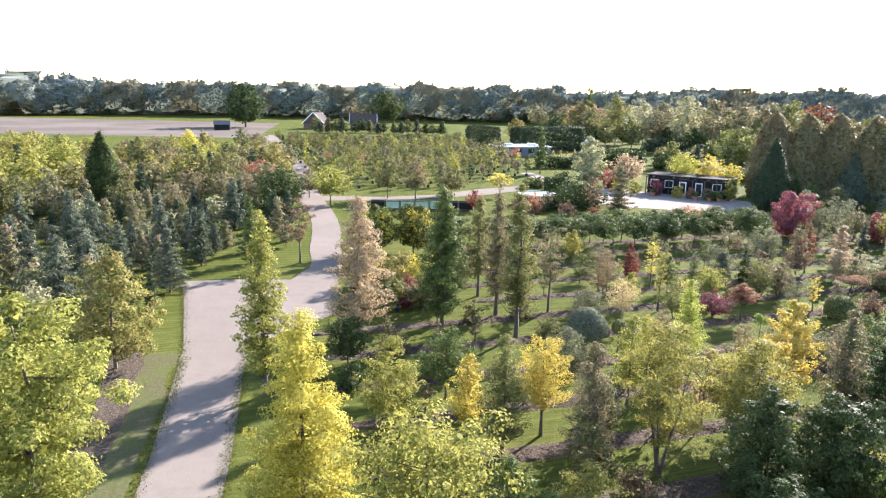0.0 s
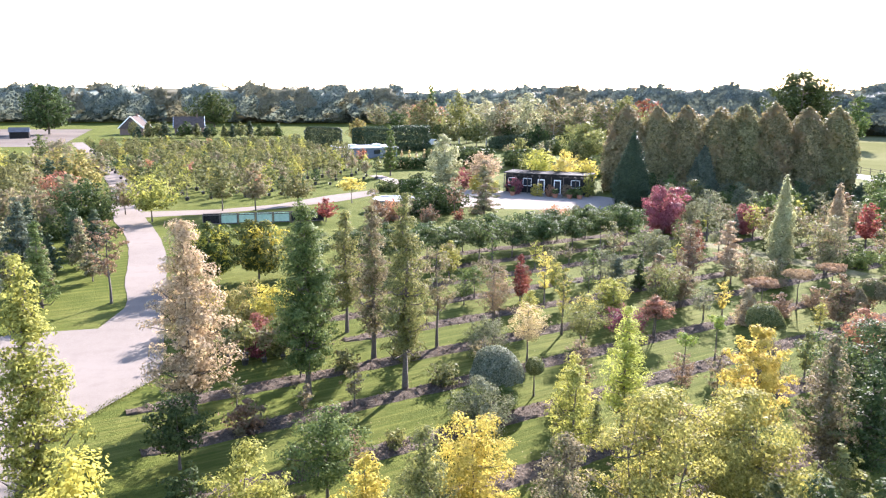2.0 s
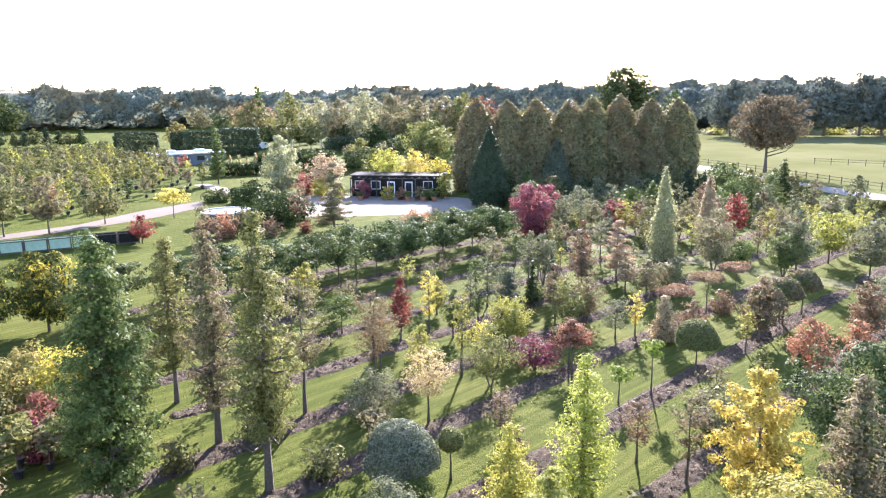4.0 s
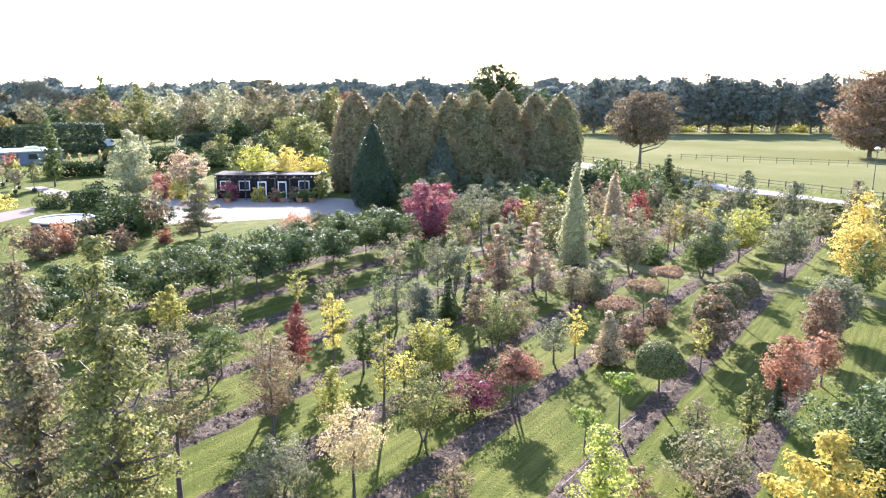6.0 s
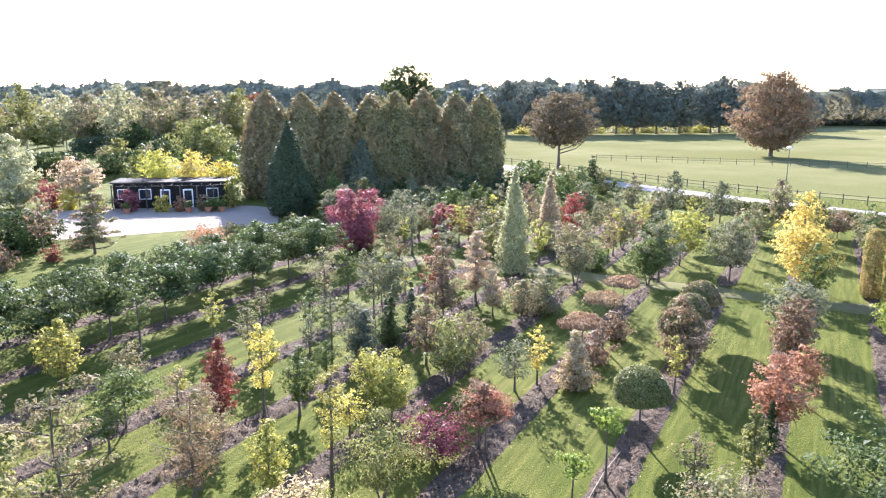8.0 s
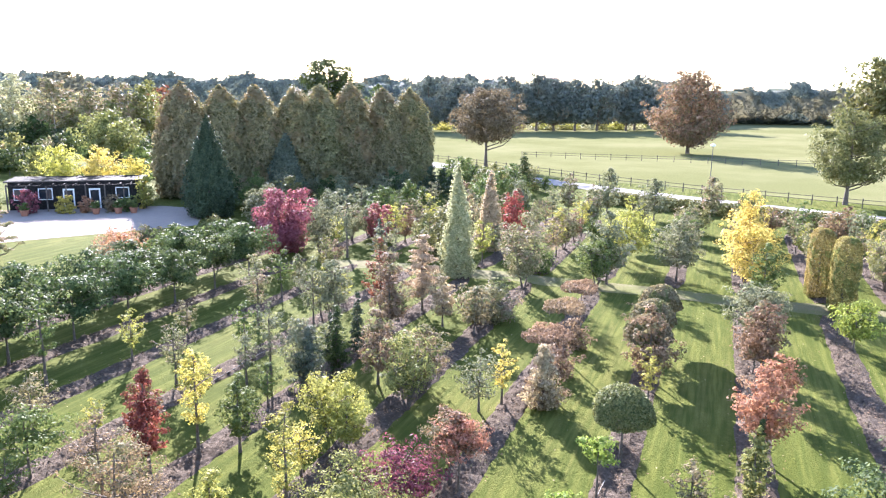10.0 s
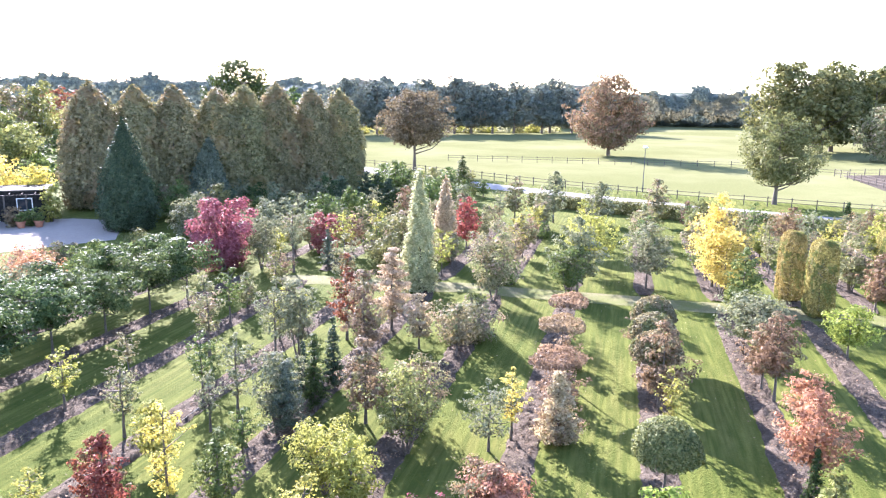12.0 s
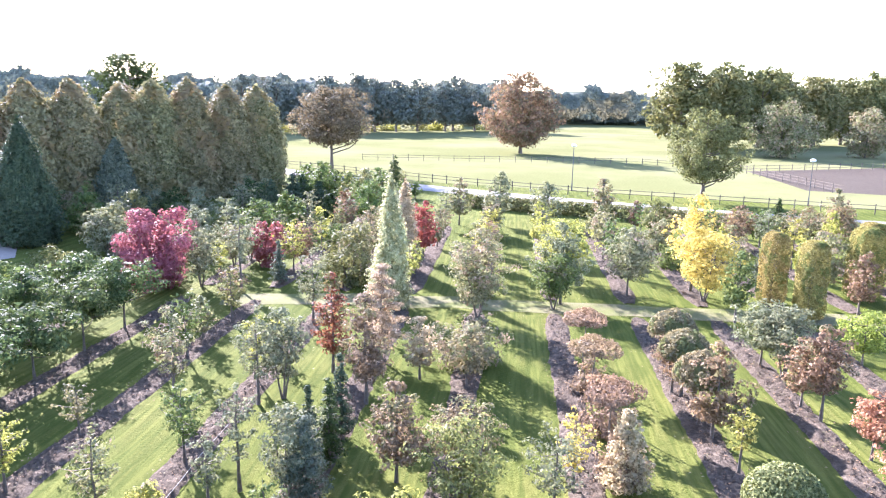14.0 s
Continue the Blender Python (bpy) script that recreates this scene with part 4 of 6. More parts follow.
tree("oval", 71.9, 60.9, 4.3, 3.1, "silver")
tree("oval", 69.7, 64.9, 5.3, 2.4, "silver")
tree("oval", 67.9, 68.2, 4.7, 2.1, "grey")
tree("spire", 78.3, 80.2, 5.4, 2.8, "dkgreen")
tree("round", 69.7, 42.5, 3.3, 2.5, "green")
tree("round", 68.8, 44.2, 3.3, 3.0, "copper")
tree("round", 77.5, 38.7, 2.8, 2.7, "copper")
tree("oval", 82.5, 35.5, 1.9, 2.3, "gold")
tree("spire", 87.1, 40.6, 2.3, 1.3, "dkgreen")
# west of the drive, between lawn and plot
tree("oval", -19.8, 80.0, 4.0, 2.7, "dkgreen")
tree("spire", -21.7, 76.2, 5.2, 2.4, "needle")
tree("round", -18.6, 88.2, 3.8, 3.2, "green")
tree("shrub", -22.4, 83.6, 2.5, 3.2, "dkgreen")
tree("oval", -23.0, 77.5, 4.3, 2.8, "olive")
tree("round", -18.3, 98.2, 4.1, 3.4, "brown")
tree("shrub", -22.4, 69.1, 1.9, 2.4, "dkgreen")
tree("spire", -22.4, 62.2, 4.1, 2.1, "blue")
tree("shrub", -18.3, 81.6, 1.9, 2.3, "olive")
# dark shrubs near the first rows
tree("shrub", 11.8, 23.6, 2.4, 2.4, "dkgreen")
tree("shrub", 14.3, 23.5, 2.5, 2.5, "dkgreen")
tree("shrub", 16.8, 24.4, 2.3, 1.9, "ygreen")

# ---- clipped trees ----
topiary("dome", 8.5, 38.9, 2.75, 2.5, "sage", z0=0.85, leaf=0.07)
topiary("dome", 24.95, 42.3, 2.8, 2.15, "privet", z0=1.25, leaf=0.075)
tree("shrub", 7.0, 36.0, 2.4, 2.4, "silver", "in a soil bed", "row shrubs", 1.1)
topiary("ball", 10.4, 39.1, 1.9, 0.85, "privet", z0=1.05, leaf=0.075)
for x, y, h in ((32.5, 44.7, 2.9), (34.9, 45.5, 2.9), (37.4, 46.2, 2.95)):
    topiary("dome", x, y, h, 2.15, "brown", z0=1.5)
for x, y, h, w, d, r in ((28.4, 47.2, 2.7, 2.2, 1.8, 12), (32.1, 48.5, 2.75, 2.1, 1.9, 30), (35.6, 49.6, 2.75, 2.1, 1.8, 20)):
    topiary("table", x, y, h, w, "rose", z0=h - 0.45, d=d, rz=r, cover=1.9, leaf=0.1)
tree("umbrella", 20.2, 45.7, 2.55, 1.9, "copper", "on a bare stem", "clipped trees")
for x, y, h, w in ((27.2, 46.6, 1.6, 1.7), (30.2, 47.7, 1.5, 1.6), (33.8, 48.9, 1.4, 1.5)):
    tree("shrub", x, y, h, w, "rose", "below the table trees", "row shrubs")
topiary("dome", 57.5, 57.0, 2.6, 2.8, "ygreen", z0=1.5)
for x, y, h, w in ((51.6, 42.0, 4.3, 1.3), (48.9, 40.2, 4.4, 1.3), (55.4, 36.9, 4.4, 1.6), (58.6, 36.2, 4.3, 1.5), (54.0, 34.4, 4.2, 1.5)):
    topiary("pillar", x, y, h, w, "ochre", "beside the rows", "clipped hedge columns", rz=ROW_DEG + 8, leaf=0.09, cover=1.8)

tree("oval", 17.0, 32.3, 5.5, 2.2, "gold", dense=1.25)

tree("oval", 52.2, 46.5, 6.3, 2.7, "yellow", dense=0.8, start=0.34)
tree("multi", 50.2, 45.6, 4.6, 3.9, "yellow", dense=0.9)

tree("taper", 40.8, 61.4, 7.4, 2.2, "celadon")
tree("taper", 49.0, 64.6, 6.2, 2.0, "tan")

# two pleached rows with broad flat heads
for s, u0, u1, step, top in ((58.6, 24.5, 54.5, 3.4, 3.4), (62.4, 21.0, 57.0, 3.6, 3.2)):
    u = u0
    while u < u1:
        x, y = row_point(u, s)
        tree("pleached", x, y, top + random.uniform(-0.2, 0.25), random.uniform(2.8, 3.3), "glossy", "in a straight row", "pleached trees", leaf=0.13)
        u += step
soil_bed(20, 62, 62.4, 1.3)

# ---- fillers of the same plots, row by row ----
TAKEN = [(o.matrix_world.translation.x, o.matrix_world.translation.y) for o in scene.objects if o.parent is None and o.type == "EMPTY"]


def free(x, y, gap):
    if any((x - a) ** 2 + (y - b) ** 2 < gap * gap for a, b in TAKEN):
        return False
    TAKEN.append((x, y))
    return True


rf = random.Random(5)
MIX = [("airy", "grey"), ("airy", "silver"), ("oval", "green"), ("airy", "brown"), ("airy", "ygreen"), ("multi", "grey"), ("airy", "green"), ("oval", "copper"),
       ("spire", "blue"), ("airy", "pink"), ("oval", "ygreen"), ("multi", "silver"), ("airy", "olive"), ("shrub", "green"), ("oval", "grey")]
THIN = [("airy", "grey"), ("airy", "silver"), ("airy", "green"), ("airy", "brown"), ("airy", "ygreen"), ("airy", "copper"), ("airy", "pink"), ("oval", "grey"), ("airy", "olive")]
for s, u0, u1, gap in ((45.7, 19, 57, 2.2), (49.8, 22, 57, 2.2), (54.0, 24, 57, 2.2),
                       (41.5, 61, 86, 1.9), (45.7, 61, 86, 1.8), (49.8, 61, 86, 1.8), (54.0, 61, 84, 1.9), (58.2, 60, 82, 2.0),
                       (37.3, 66, 86, 2.0), (32.85, 68, 84, 2.4), (28.7, 70, 86, 2.0), (24.4, 62, 86, 2.0), (20.3, 60, 86, 2.0), (16.2, 55, 86, 2.1)):
    u = u0 + rf.random()
    while u < u1:
        x, y = row_point(u, s + rf.uniform(-0.25, 0.25))
        if free(x, y, gap):
            kind, tint = rf.choice(MIX if u > 58 else THIN)
            h = rf.uniform(2.3, 4.2) if u > 58 else rf.uniform(1.9, 3.3)
            w = h * {"airy": 0.5, "oval": 0.48, "multi": 0.62, "spire": 0.38, "shrub": 0.8}[kind] * rf.uniform(0.85, 1.15)
            tree(kind, x, y, h * (0.6 if kind == "shrub" else 1.0), w, tint)
        u += rf.uniform(1.7, 2.9)
# the first rows by the drive stand close
NEAR = [("oval", "ygreen"), ("airy", "brown"), ("oval", "olive"), ("airy", "copper"), ("round", "green"), ("column", "ash"), ("shrub", "dkgreen"), ("oval", "ash"), ("airy", "ygreen"), ("shrub", "copper")]
for s, u0, u1 in ((20.3, 12, 24), (24.4, 9, 27), (28.7, 8, 26), (32.85, 9, 24), (37.3, 9, 22), (41.5, 12, 22), (16.2, 16, 26)):
    u = u0 + rf.random()
    while u < u1:
        x, y = row_point(u, s + rf.uniform(-0.25, 0.25))
        if free(x, y, 1.7):
            kind, tint = rf.choice(NEAR if s < 28 else NEAR[1::2] + [("shrub", "olive")])
            h = rf.uniform(2.2, 3.8) if s < 28 else rf.uniform(1.4, 2.4)
            if s > 30 and (x - 7) ** 2 + (y - 35) ** 2 < 20:
                kind, h = "shrub", 1.3
            tree(kind, x, y, h * (0.6 if kind == "shrub" else 1.2 if kind == "column" else 1.0), h * {"airy": 0.5, "oval": 0.48, "round": 0.6, "column": 0.3, "shrub": 0.7}[kind], tint, leaf=0.125)
        u += rf.uniform(1.5, 2.6)
# low shrubs and evergreens between the pleached rows and the grove
for i in range(130):
    x, y = row_point(rf.uniform(46, 88), rf.uniform(61, 80))
    if not (x < 43 and y > 78) and free(x, y, 2.3):
        kind, tint = rf.choice([("shrub", "green"), ("shrub", "dkgreen"), ("oval", "grey"), ("shrub", "silver"), ("spire", "needle"), ("shrub", "olive"), ("oval", "dkgreen"), ("airy", "silver")])
        h = rf.uniform(1.8, 4.2)
        tree(kind, x, y, h, h * rf.uniform(0.65, 1.0), tint, "near the tall grove")
for i in range(110):
    x, y = row_point(rf.uniform(74, 107), rf.uniform(50, 68))
    if x < 84 and y < 97 and free(x, y, 2.2):
        kind, tint = rf.choice([("shrub", "dkgreen"), ("shrub", "olive"), ("oval", "green"), ("shrub", "silver"), ("oval", "olive"), ("shrub", "green"), ("spire", "needle")])
        h = rf.uniform(2.0, 4.4)
        tree(kind, x, y, h, h * rf.uniform(0.65, 1.0), tint, "near the tall grove")
# the dense plot west of the drive: a few kinds, planted over and over
def plot_fill(kinds, n, xr, yr, gap, where, leaf):
    done = {}
    for i in range(n):
        x, y = rf.uniform(*xr), rf.uniform(*yr)
        if x > (-20.5 if y < 62 else -13.4 - 0.21 * (y - 62)) or not free(x, y, gap):
            continue
        k = rf.randrange(len(kinds))
        kind, tint, h = kinds[k]
        if k not in done:
            done[k] = tree(kind, x, y, h, h * (0.48 if kind == "spire" else 0.72), tint, where, leaf=leaf)
        else:
            ob = copy_thing(done[k], pose(x, y, 0, 0, 0, rf.uniform(0, 360)))
            ob.scale = [rf.uniform(0.75, 1.2)] * 3


plot_fill([("spire", "blue", 3.9), ("spire", "needle", 3.6), ("spire", "grey", 4.3), ("spire", "blue", 4.8), ("oval", "grey", 3.0), ("oval", "pale", 3.2)], 360, (-48, -13.5), (40, 80), 2.1, "beside the gravel drive", 0.23)
plot_fill([("round", "ygreen", 5.6), ("oval", "olive", 6.0), ("round", "brown", 5.4), ("spire", "needle", 5.5), ("oval", "ochre", 6.0), ("round", "grey", 5.0), ("round", "ygreen", 5.6), ("round", "ochre", 4.6)], 430, (-84, -15.5), (76, 138), 3.4, "beside the gravel drive", 0.36)

for x, y, h, w in ((-6.0, 63.8, 4.5, 4.3), (-2.5, 63.9, 4.7, 4.5)):
    tree("round", x, y, h, w, "tipped", "beside the gravel drive", "nursery trees", 1.7, start=0.2)
for x, y, h, w, tint in ((-5.6, 52.2, 2.4, 2.6, "gold"), (-3.4, 52.3, 2.9, 3.2, "ochre"), (-0.9, 52.9, 2.9, 3.2, "gold"), (1.2, 53.8, 2.6, 2.6, "olive"), (-4.4, 49.2, 2.2, 2.4, "olive"), (-2.2, 49.6, 1.6, 2.0, "orange"), (-0.4, 49.6, 1.9, 1.8, "dkgreen")):
    tree("shrub", x, y, h, w, tint, "beside potted shrubs", "row shrubs", 1.3)

# ---- grove of tall rounded trees ----
rg = random.Random(11)
for i in range(8):
    f = i / 7
    x, y = 49.6 + 28.6 * f + rg.uniform(-0.3, 0.3), 107.5 - 9.0 * f + rg.uniform(-0.5, 0.5)
    tree("grove", x, y, 12.5 + 0.6 * f + rg.uniform(-0.5, 0.3), 7.2, "grove", "in the roadside grove", "grove trees", leaf=0.27)
for i in range(6):
    f = i / 5
    x, y = 54 + 24 * f + rg.uniform(-0.6, 0.6), 114.0 - 7.5 * f + rg.uniform(-1, 1)
    tree("grove", x, y, 11.0 + rg.uniform(-0.4, 0.5), 6.2, rg.choice(["grove", "grove", "brown"]), "in the roadside grove", "grove trees", 0.6, leaf=0.36)
tree("yew", 43.6, 93.8, 9.5, 5.2, "needle", "beside the grove", "grove trees", 1.2, leaf=0.17)
tree("yew", 57.5, 99.5, 7.4, 4.4, "blue", "in front of the grove", "grove trees", 1.2, leaf=0.2)

# ---- trees of the meadow and the road ----
FIELD = "in the meadow"
tree("oak", 105.2, 105.1, 13.8, 11.5, "russet", FIELD, "field trees", 1.25, start=0.33, leaf=0.30)
tree("oak", 164.0, 91.8, 18.6, 16.0, "copper", FIELD, "field trees", 1.25, start=0.12, leaf=0.40)
tree("oak", 98.3, 48.7, 11.2, 8.4, "olive", "beside the meadow fence", "field trees", 1.1, start=0.24, leaf=0.22)
tree("willow", 187.9, 37.4, 12.6, 13.0, "grey", FIELD, "field trees", leaf=0.5)
tree("willow", 201.5, 18.8, 11.2, 11.5, "grey", FIELD, "field trees", leaf=0.5)
tree("willow", 150.0, 2.0, 13.0, 11.5, "tan", FIELD, "field trees", leaf=0.5)
tree("oak", 144.8, 188.7, 23.0, 18.0, "dkgreen", "behind the grove", "far trees", 1.4, start=0.2, leaf=0.55)
tree("oval", 160.0, 184.0, 16.0, 7.0, "green", "behind the grove", "far trees", leaf=0.6)
for i in range(12):
    x, y = 204 + i * 8.0 + rg.uniform(-2, 2), 62 - i * 5.5 + rg.uniform(-4, 4)
    tree("oak", x, y, 21.5 + rg.uniform(-1, 2.5), 17.0, "olive", "along the meadow", "far trees", 1.3, start=0.12, leaf=0.86)

# ---- trees round the yard and beyond ----
YARDSIDE = "behind the gravel yard"
tree("larch", 22.2, 88.0, 6.9, 3.6, "grey", "on the yard lawn", "yard trees", 2.0, start=0.1, leaf=0.14)
tree("airy", 19.5, 91.5, 4.6, 3.0, "copper", "on the yard lawn", "yard trees")
tree("oval", 24.6, 119.0, 8.6, 5.6, "pale", YARDSIDE, "yard trees", 1.5, BARK_PALE, 0.06, 0.22)
tree("shrub", 15.2, 114.4, 1.9, 3.8, "dkgreen", "beside the gravel yard", "yard shrubs", 1.4, leaf=0.24)
topiary("hedge", 16.6, 103.8, 2.9, 3.0, "dkgreen", "beside the gravel yard", "clipped hedges", d=2.0, rz=10, leaf=0.2, cover=1.8)
tree("column", 18.6, 135.0, 9.0, 2.3, "green", YARDSIDE, "yard trees", leaf=0.33)
tree("round", 60.8, 146.9, 9.0, 10.0, "ash", YARDSIDE, "yard trees", 1.4, leaf=0.36)
tree("round", 30.0, 115.2, 5.6, 5.0, "tan", YARDSIDE, "yard trees", 1.2, leaf=0.24)
tree("shrub", 27.4, 116.5, 3.2, 2.6, "crimson", YARDSIDE, "yard trees", leaf=0.24)
tree("shrub", 28.4, 113.8, 2.4, 2.4, "gold", YARDSIDE, "yard trees", leaf=0.24)
tree("oval", 4.2, 88.9, 2.9, 2.0, "red", "beside the round water tank", "yard trees")
tree("umbrella", 8.5, 103.0, 3.4, 3.6, "yellow", "beside the gravel track", "yard trees", leaf=0.28)
for x, y, h, w in ((18.9, 110.7, 3.0, 5.0), (17.4, 93.0, 3.5, 5.4), (20.0, 96.5, 3.2, 4.6), (14.4, 91.2, 2.2, 3.2)):
    tree("shrub", x, y, h, w, "dkgreen", "beside the gravel yard", "yard shrubs", 1.4, leaf=0.26)
tree("poplar", 48.5, 240.8, 18.0, 5.0, "green", YARDSIDE, "far trees", leaf=0.6)
for i in range(9):
    x, y = 46 + i * 5.6 + rg.uniform(-2, 2), 226 - i * 4.2 + rg.uniform(-8, 8)
    tree("oval", x, y, 15.0 + rg.uniform(-1.5, 2), 10.5, rg.choice(["ash", "grey", "pale", "olive"]), YARDSIDE, "far trees", 1.1, BARK_PALE, leaf=0.5)
tree("oak", -78.7, 289.2, 17.5, 17.0, "dkgreen", "beside the ploughed field", "far trees", leaf=0.8)
tree("oak", -27.8, 350.0, 16.0, 18.0, "dkgreen", "beyond the container plot", "far trees", leaf=0.9)
tree("oak", 23.0, 226.0, 7.4, 6.5, "ochre", "beyond the container plot", "far trees", leaf=0.45)
tree("oak", 52.0, 262.0, 13.0, 12.0, "orange", "beyond the container plot", "far trees", leaf=0.8)
tree("round", 118.0, 228.0, 14.0, 11.0, "dkred", "behind the grove", "far trees", leaf=0.7)

# ---- potted trees in the container plot ----
def potted_tree(tint, kind, h, w):
    """A young tree in a black plastic tub."""
    SEED[0] += 1
    rng = np.random.default_rng(SEED[0])
    root = thing("potted_tree", pose(0, 0, 0), f"young tree with {TINT[tint]} leaves in a black plastic tub", "potted tree", "container trees")
    part("tub", lathe([(0.24, 0.0), (0.32, 0.47), (0.33, 0.52), (0.28, 0.48)], 10), BLACKPLASTIC, root, "black plastic tub")
    z0 = 0.42 * h if kind == "round" else 0.25 * h
    p, out, sizes, c = clumped_crown(rng, kind, z0, h, w, 0.3, 0.72, 42, 0.085)
    part("trunk", tubes(stem_runs(rng, h, z0, h, w, c, 1, 5), 4), BARK, root)
    part("crown", leaf_mesh(p, out, sizes, rng), LEAF[tint], root)
    return root


pots = [potted_tree(t, k, h, w) for t, k, h, w in (("ash", "round", 4.2, 2.5), ("olive", "oval", 4.4, 2.1), ("grey", "round", 3.8, 2.4), ("ygreen", "oval", 4.0, 2.1), ("olive", "round", 4.4, 2.6), ("orange", "round", 4.0, 2.4), ("glossy", "oval", 3.2, 2.1))]
used = set()
for j in range(20):
    for i in range(26):
        x, y = -17.5 - 0.30 * (j * 4.8) + i * 2.5 + rg.uniform(-0.4, 0.4), 108.5 + j * 4.8 + rg.uniform(-0.6, 0.6) + i * 0.5
        if x > (17.5 if 2 < j < 13 else 10) - 0.2 * j or (j < 2 and 8 < i) or rg.random() < 0.12:
            continue
        k = rg.choices(range(7), (5, 5, 4, 4, 3, 0.5, 4))[0]
        m = pose(x, y, 0, 0, 0, rg.uniform(0, 360))
        if k in used:
            ob = copy_thing(pots[k], m)
        else:
            ob = pots[k]
            ob.matrix_world = m
            used.add(k)
        ob.scale = [rg.uniform(0.72, 1.0)] * 3
for k in range(7):
    if k not in used:
        pots[k].matrix_world = pose(-10 + 2.5 * k, 106.0, 0)
for x, y, h, w, tint in ((-14.5, 92.5, 5.4, 5.0, "ygreen"), (-7.5, 99.0, 5.6, 3.6, "olive"), (-3.6, 98.5, 5.9, 3.8, "brown"), (1.5, 102.5, 4.0, 4.2, "olive")):
    tree("round", x, y, h, w, tint, "beside the container plot", leaf=0.26)

# ---- mixed planting round the hall and behind the shed ----
def back_fill(kinds, n, corners, gap, where, leaf):
    done = {}
    (x0, x1), (y0, y1) = corners
    for i in range(n):
        x, y = rf.uniform(x0, x1), rf.uniform(y0, y1)
        if (2 < x < 38 and 140 < y < 192) or not free(x, y, gap):
            continue
        k = rf.randrange(len(kinds))
        kind, tint, h, w = kinds[k]
        if k not in done:
            done[k] = tree(kind, x, y, h, w, tint, where, "background trees", leaf=leaf)
        else:
            copy_thing(done[k], pose(x, y, 0, 0, 0, rf.uniform(0, 360))).scale = [rf.uniform(0.8, 1.2)] * 3


back_fill([("round", "dkgreen", 4.5, 4.5), ("oval", "ash", 5.5, 3.6), ("shrub", "green", 3.0, 4.5), ("spire", "needle", 5.0, 2.4), ("round", "grey", 5.0, 4.0)], 55, ((38, 82), (122, 165)), 5.0, "behind the gravel yard", 0.38)
back_fill([("round", "dkgreen", 6.5, 6.0), ("oval", "olive", 8.5, 5.5), ("round", "grey", 8.0, 7.0), ("oval", "ash", 9.5, 6.0), ("shrub", "dkgreen", 4.0, 6.0)], 80, ((44, 130), (172, 245)), 7.0, "behind the nursery hall", 0.5)
back_fill([("round", "dkgreen", 9.0, 8.0), ("oval", "ash", 11.0, 7.0), ("round", "grey", 10.0, 8.0)], 34, ((40, 120), (250, 330)), 11.0, "behind the nursery hall", 0.6)

for i in range(9):
    ob = copy_thing(pots[rg.choice((0, 2, 6))], pose(-4.6 + (i % 5) * 0.9 + rg.uniform(-0.15, 0.15), 45.6 + (i // 5) * 1.1 + 0.2 * (i % 5), 0, 0, 0, rg.uniform(0, 360)))
    ob.scale = [rg.uniform(0.42, 0.6)] * 3

# ---- hedges ----
for x, y, w in ((24.5, 146.5, 11.0), (35.0, 150.5, 16.0), (48.0, 148.0, 9.0), (-24.0, 206.0, 24.0), (-8.0, 214.0, 18.0)):
    topiary("hedge", x, y, 2.4 if x < 30 else 3.4, w, "dkgreen", "behind the yard", "clipped hedges", d=1.6, rz=6, leaf=0.4, cover=1.6)
for x, y, w, d, h in ((12.0, 214.0, 10.4, 3.0, 5.4), (23.2, 220.0, 5.0, 3.0, 5.0), (30.0, 196.0, 17.0, 4.0, 6.4), (66.0, 190.0, 26.0, 3.0, 3.6)):
    topiary("hedge", x, y, h, w, "needle", "behind the hall", "clipped hedges", d=d, rz=-8, leaf=0.34, cover=1.9)
for i in range(13):
    topiary("hedge", 79.0 + 0.02 * i, 22 + i * 4.0, 1.35, 4.1, "olive", "along the road", "roadside hedge", d=1.3, rz=92, leaf=0.2, cover=1.5)

for i in range(7):
    tree("spire", 20.0 + i * 1.5, 148.8 + rg.uniform(-0.4, 0.4), rg.uniform(3.2, 4.0), 1.1, "cream", "behind a clipped hedge", "pale conifers", leaf=0.3)

# ---- dark shed with pergola ----
def window(parent, x, y, z, w, h, rz=0.0):
    root = part("window", box(w, 0.05, h, x, y, z), WHITE, parent, "white-framed window")
    part("pane", box(w - 0.16, 0.05, h - 0.16, x, y - 0.012, z + 0.08, bevel=0.004), GLASS, root, "dark glass pane")
    return root


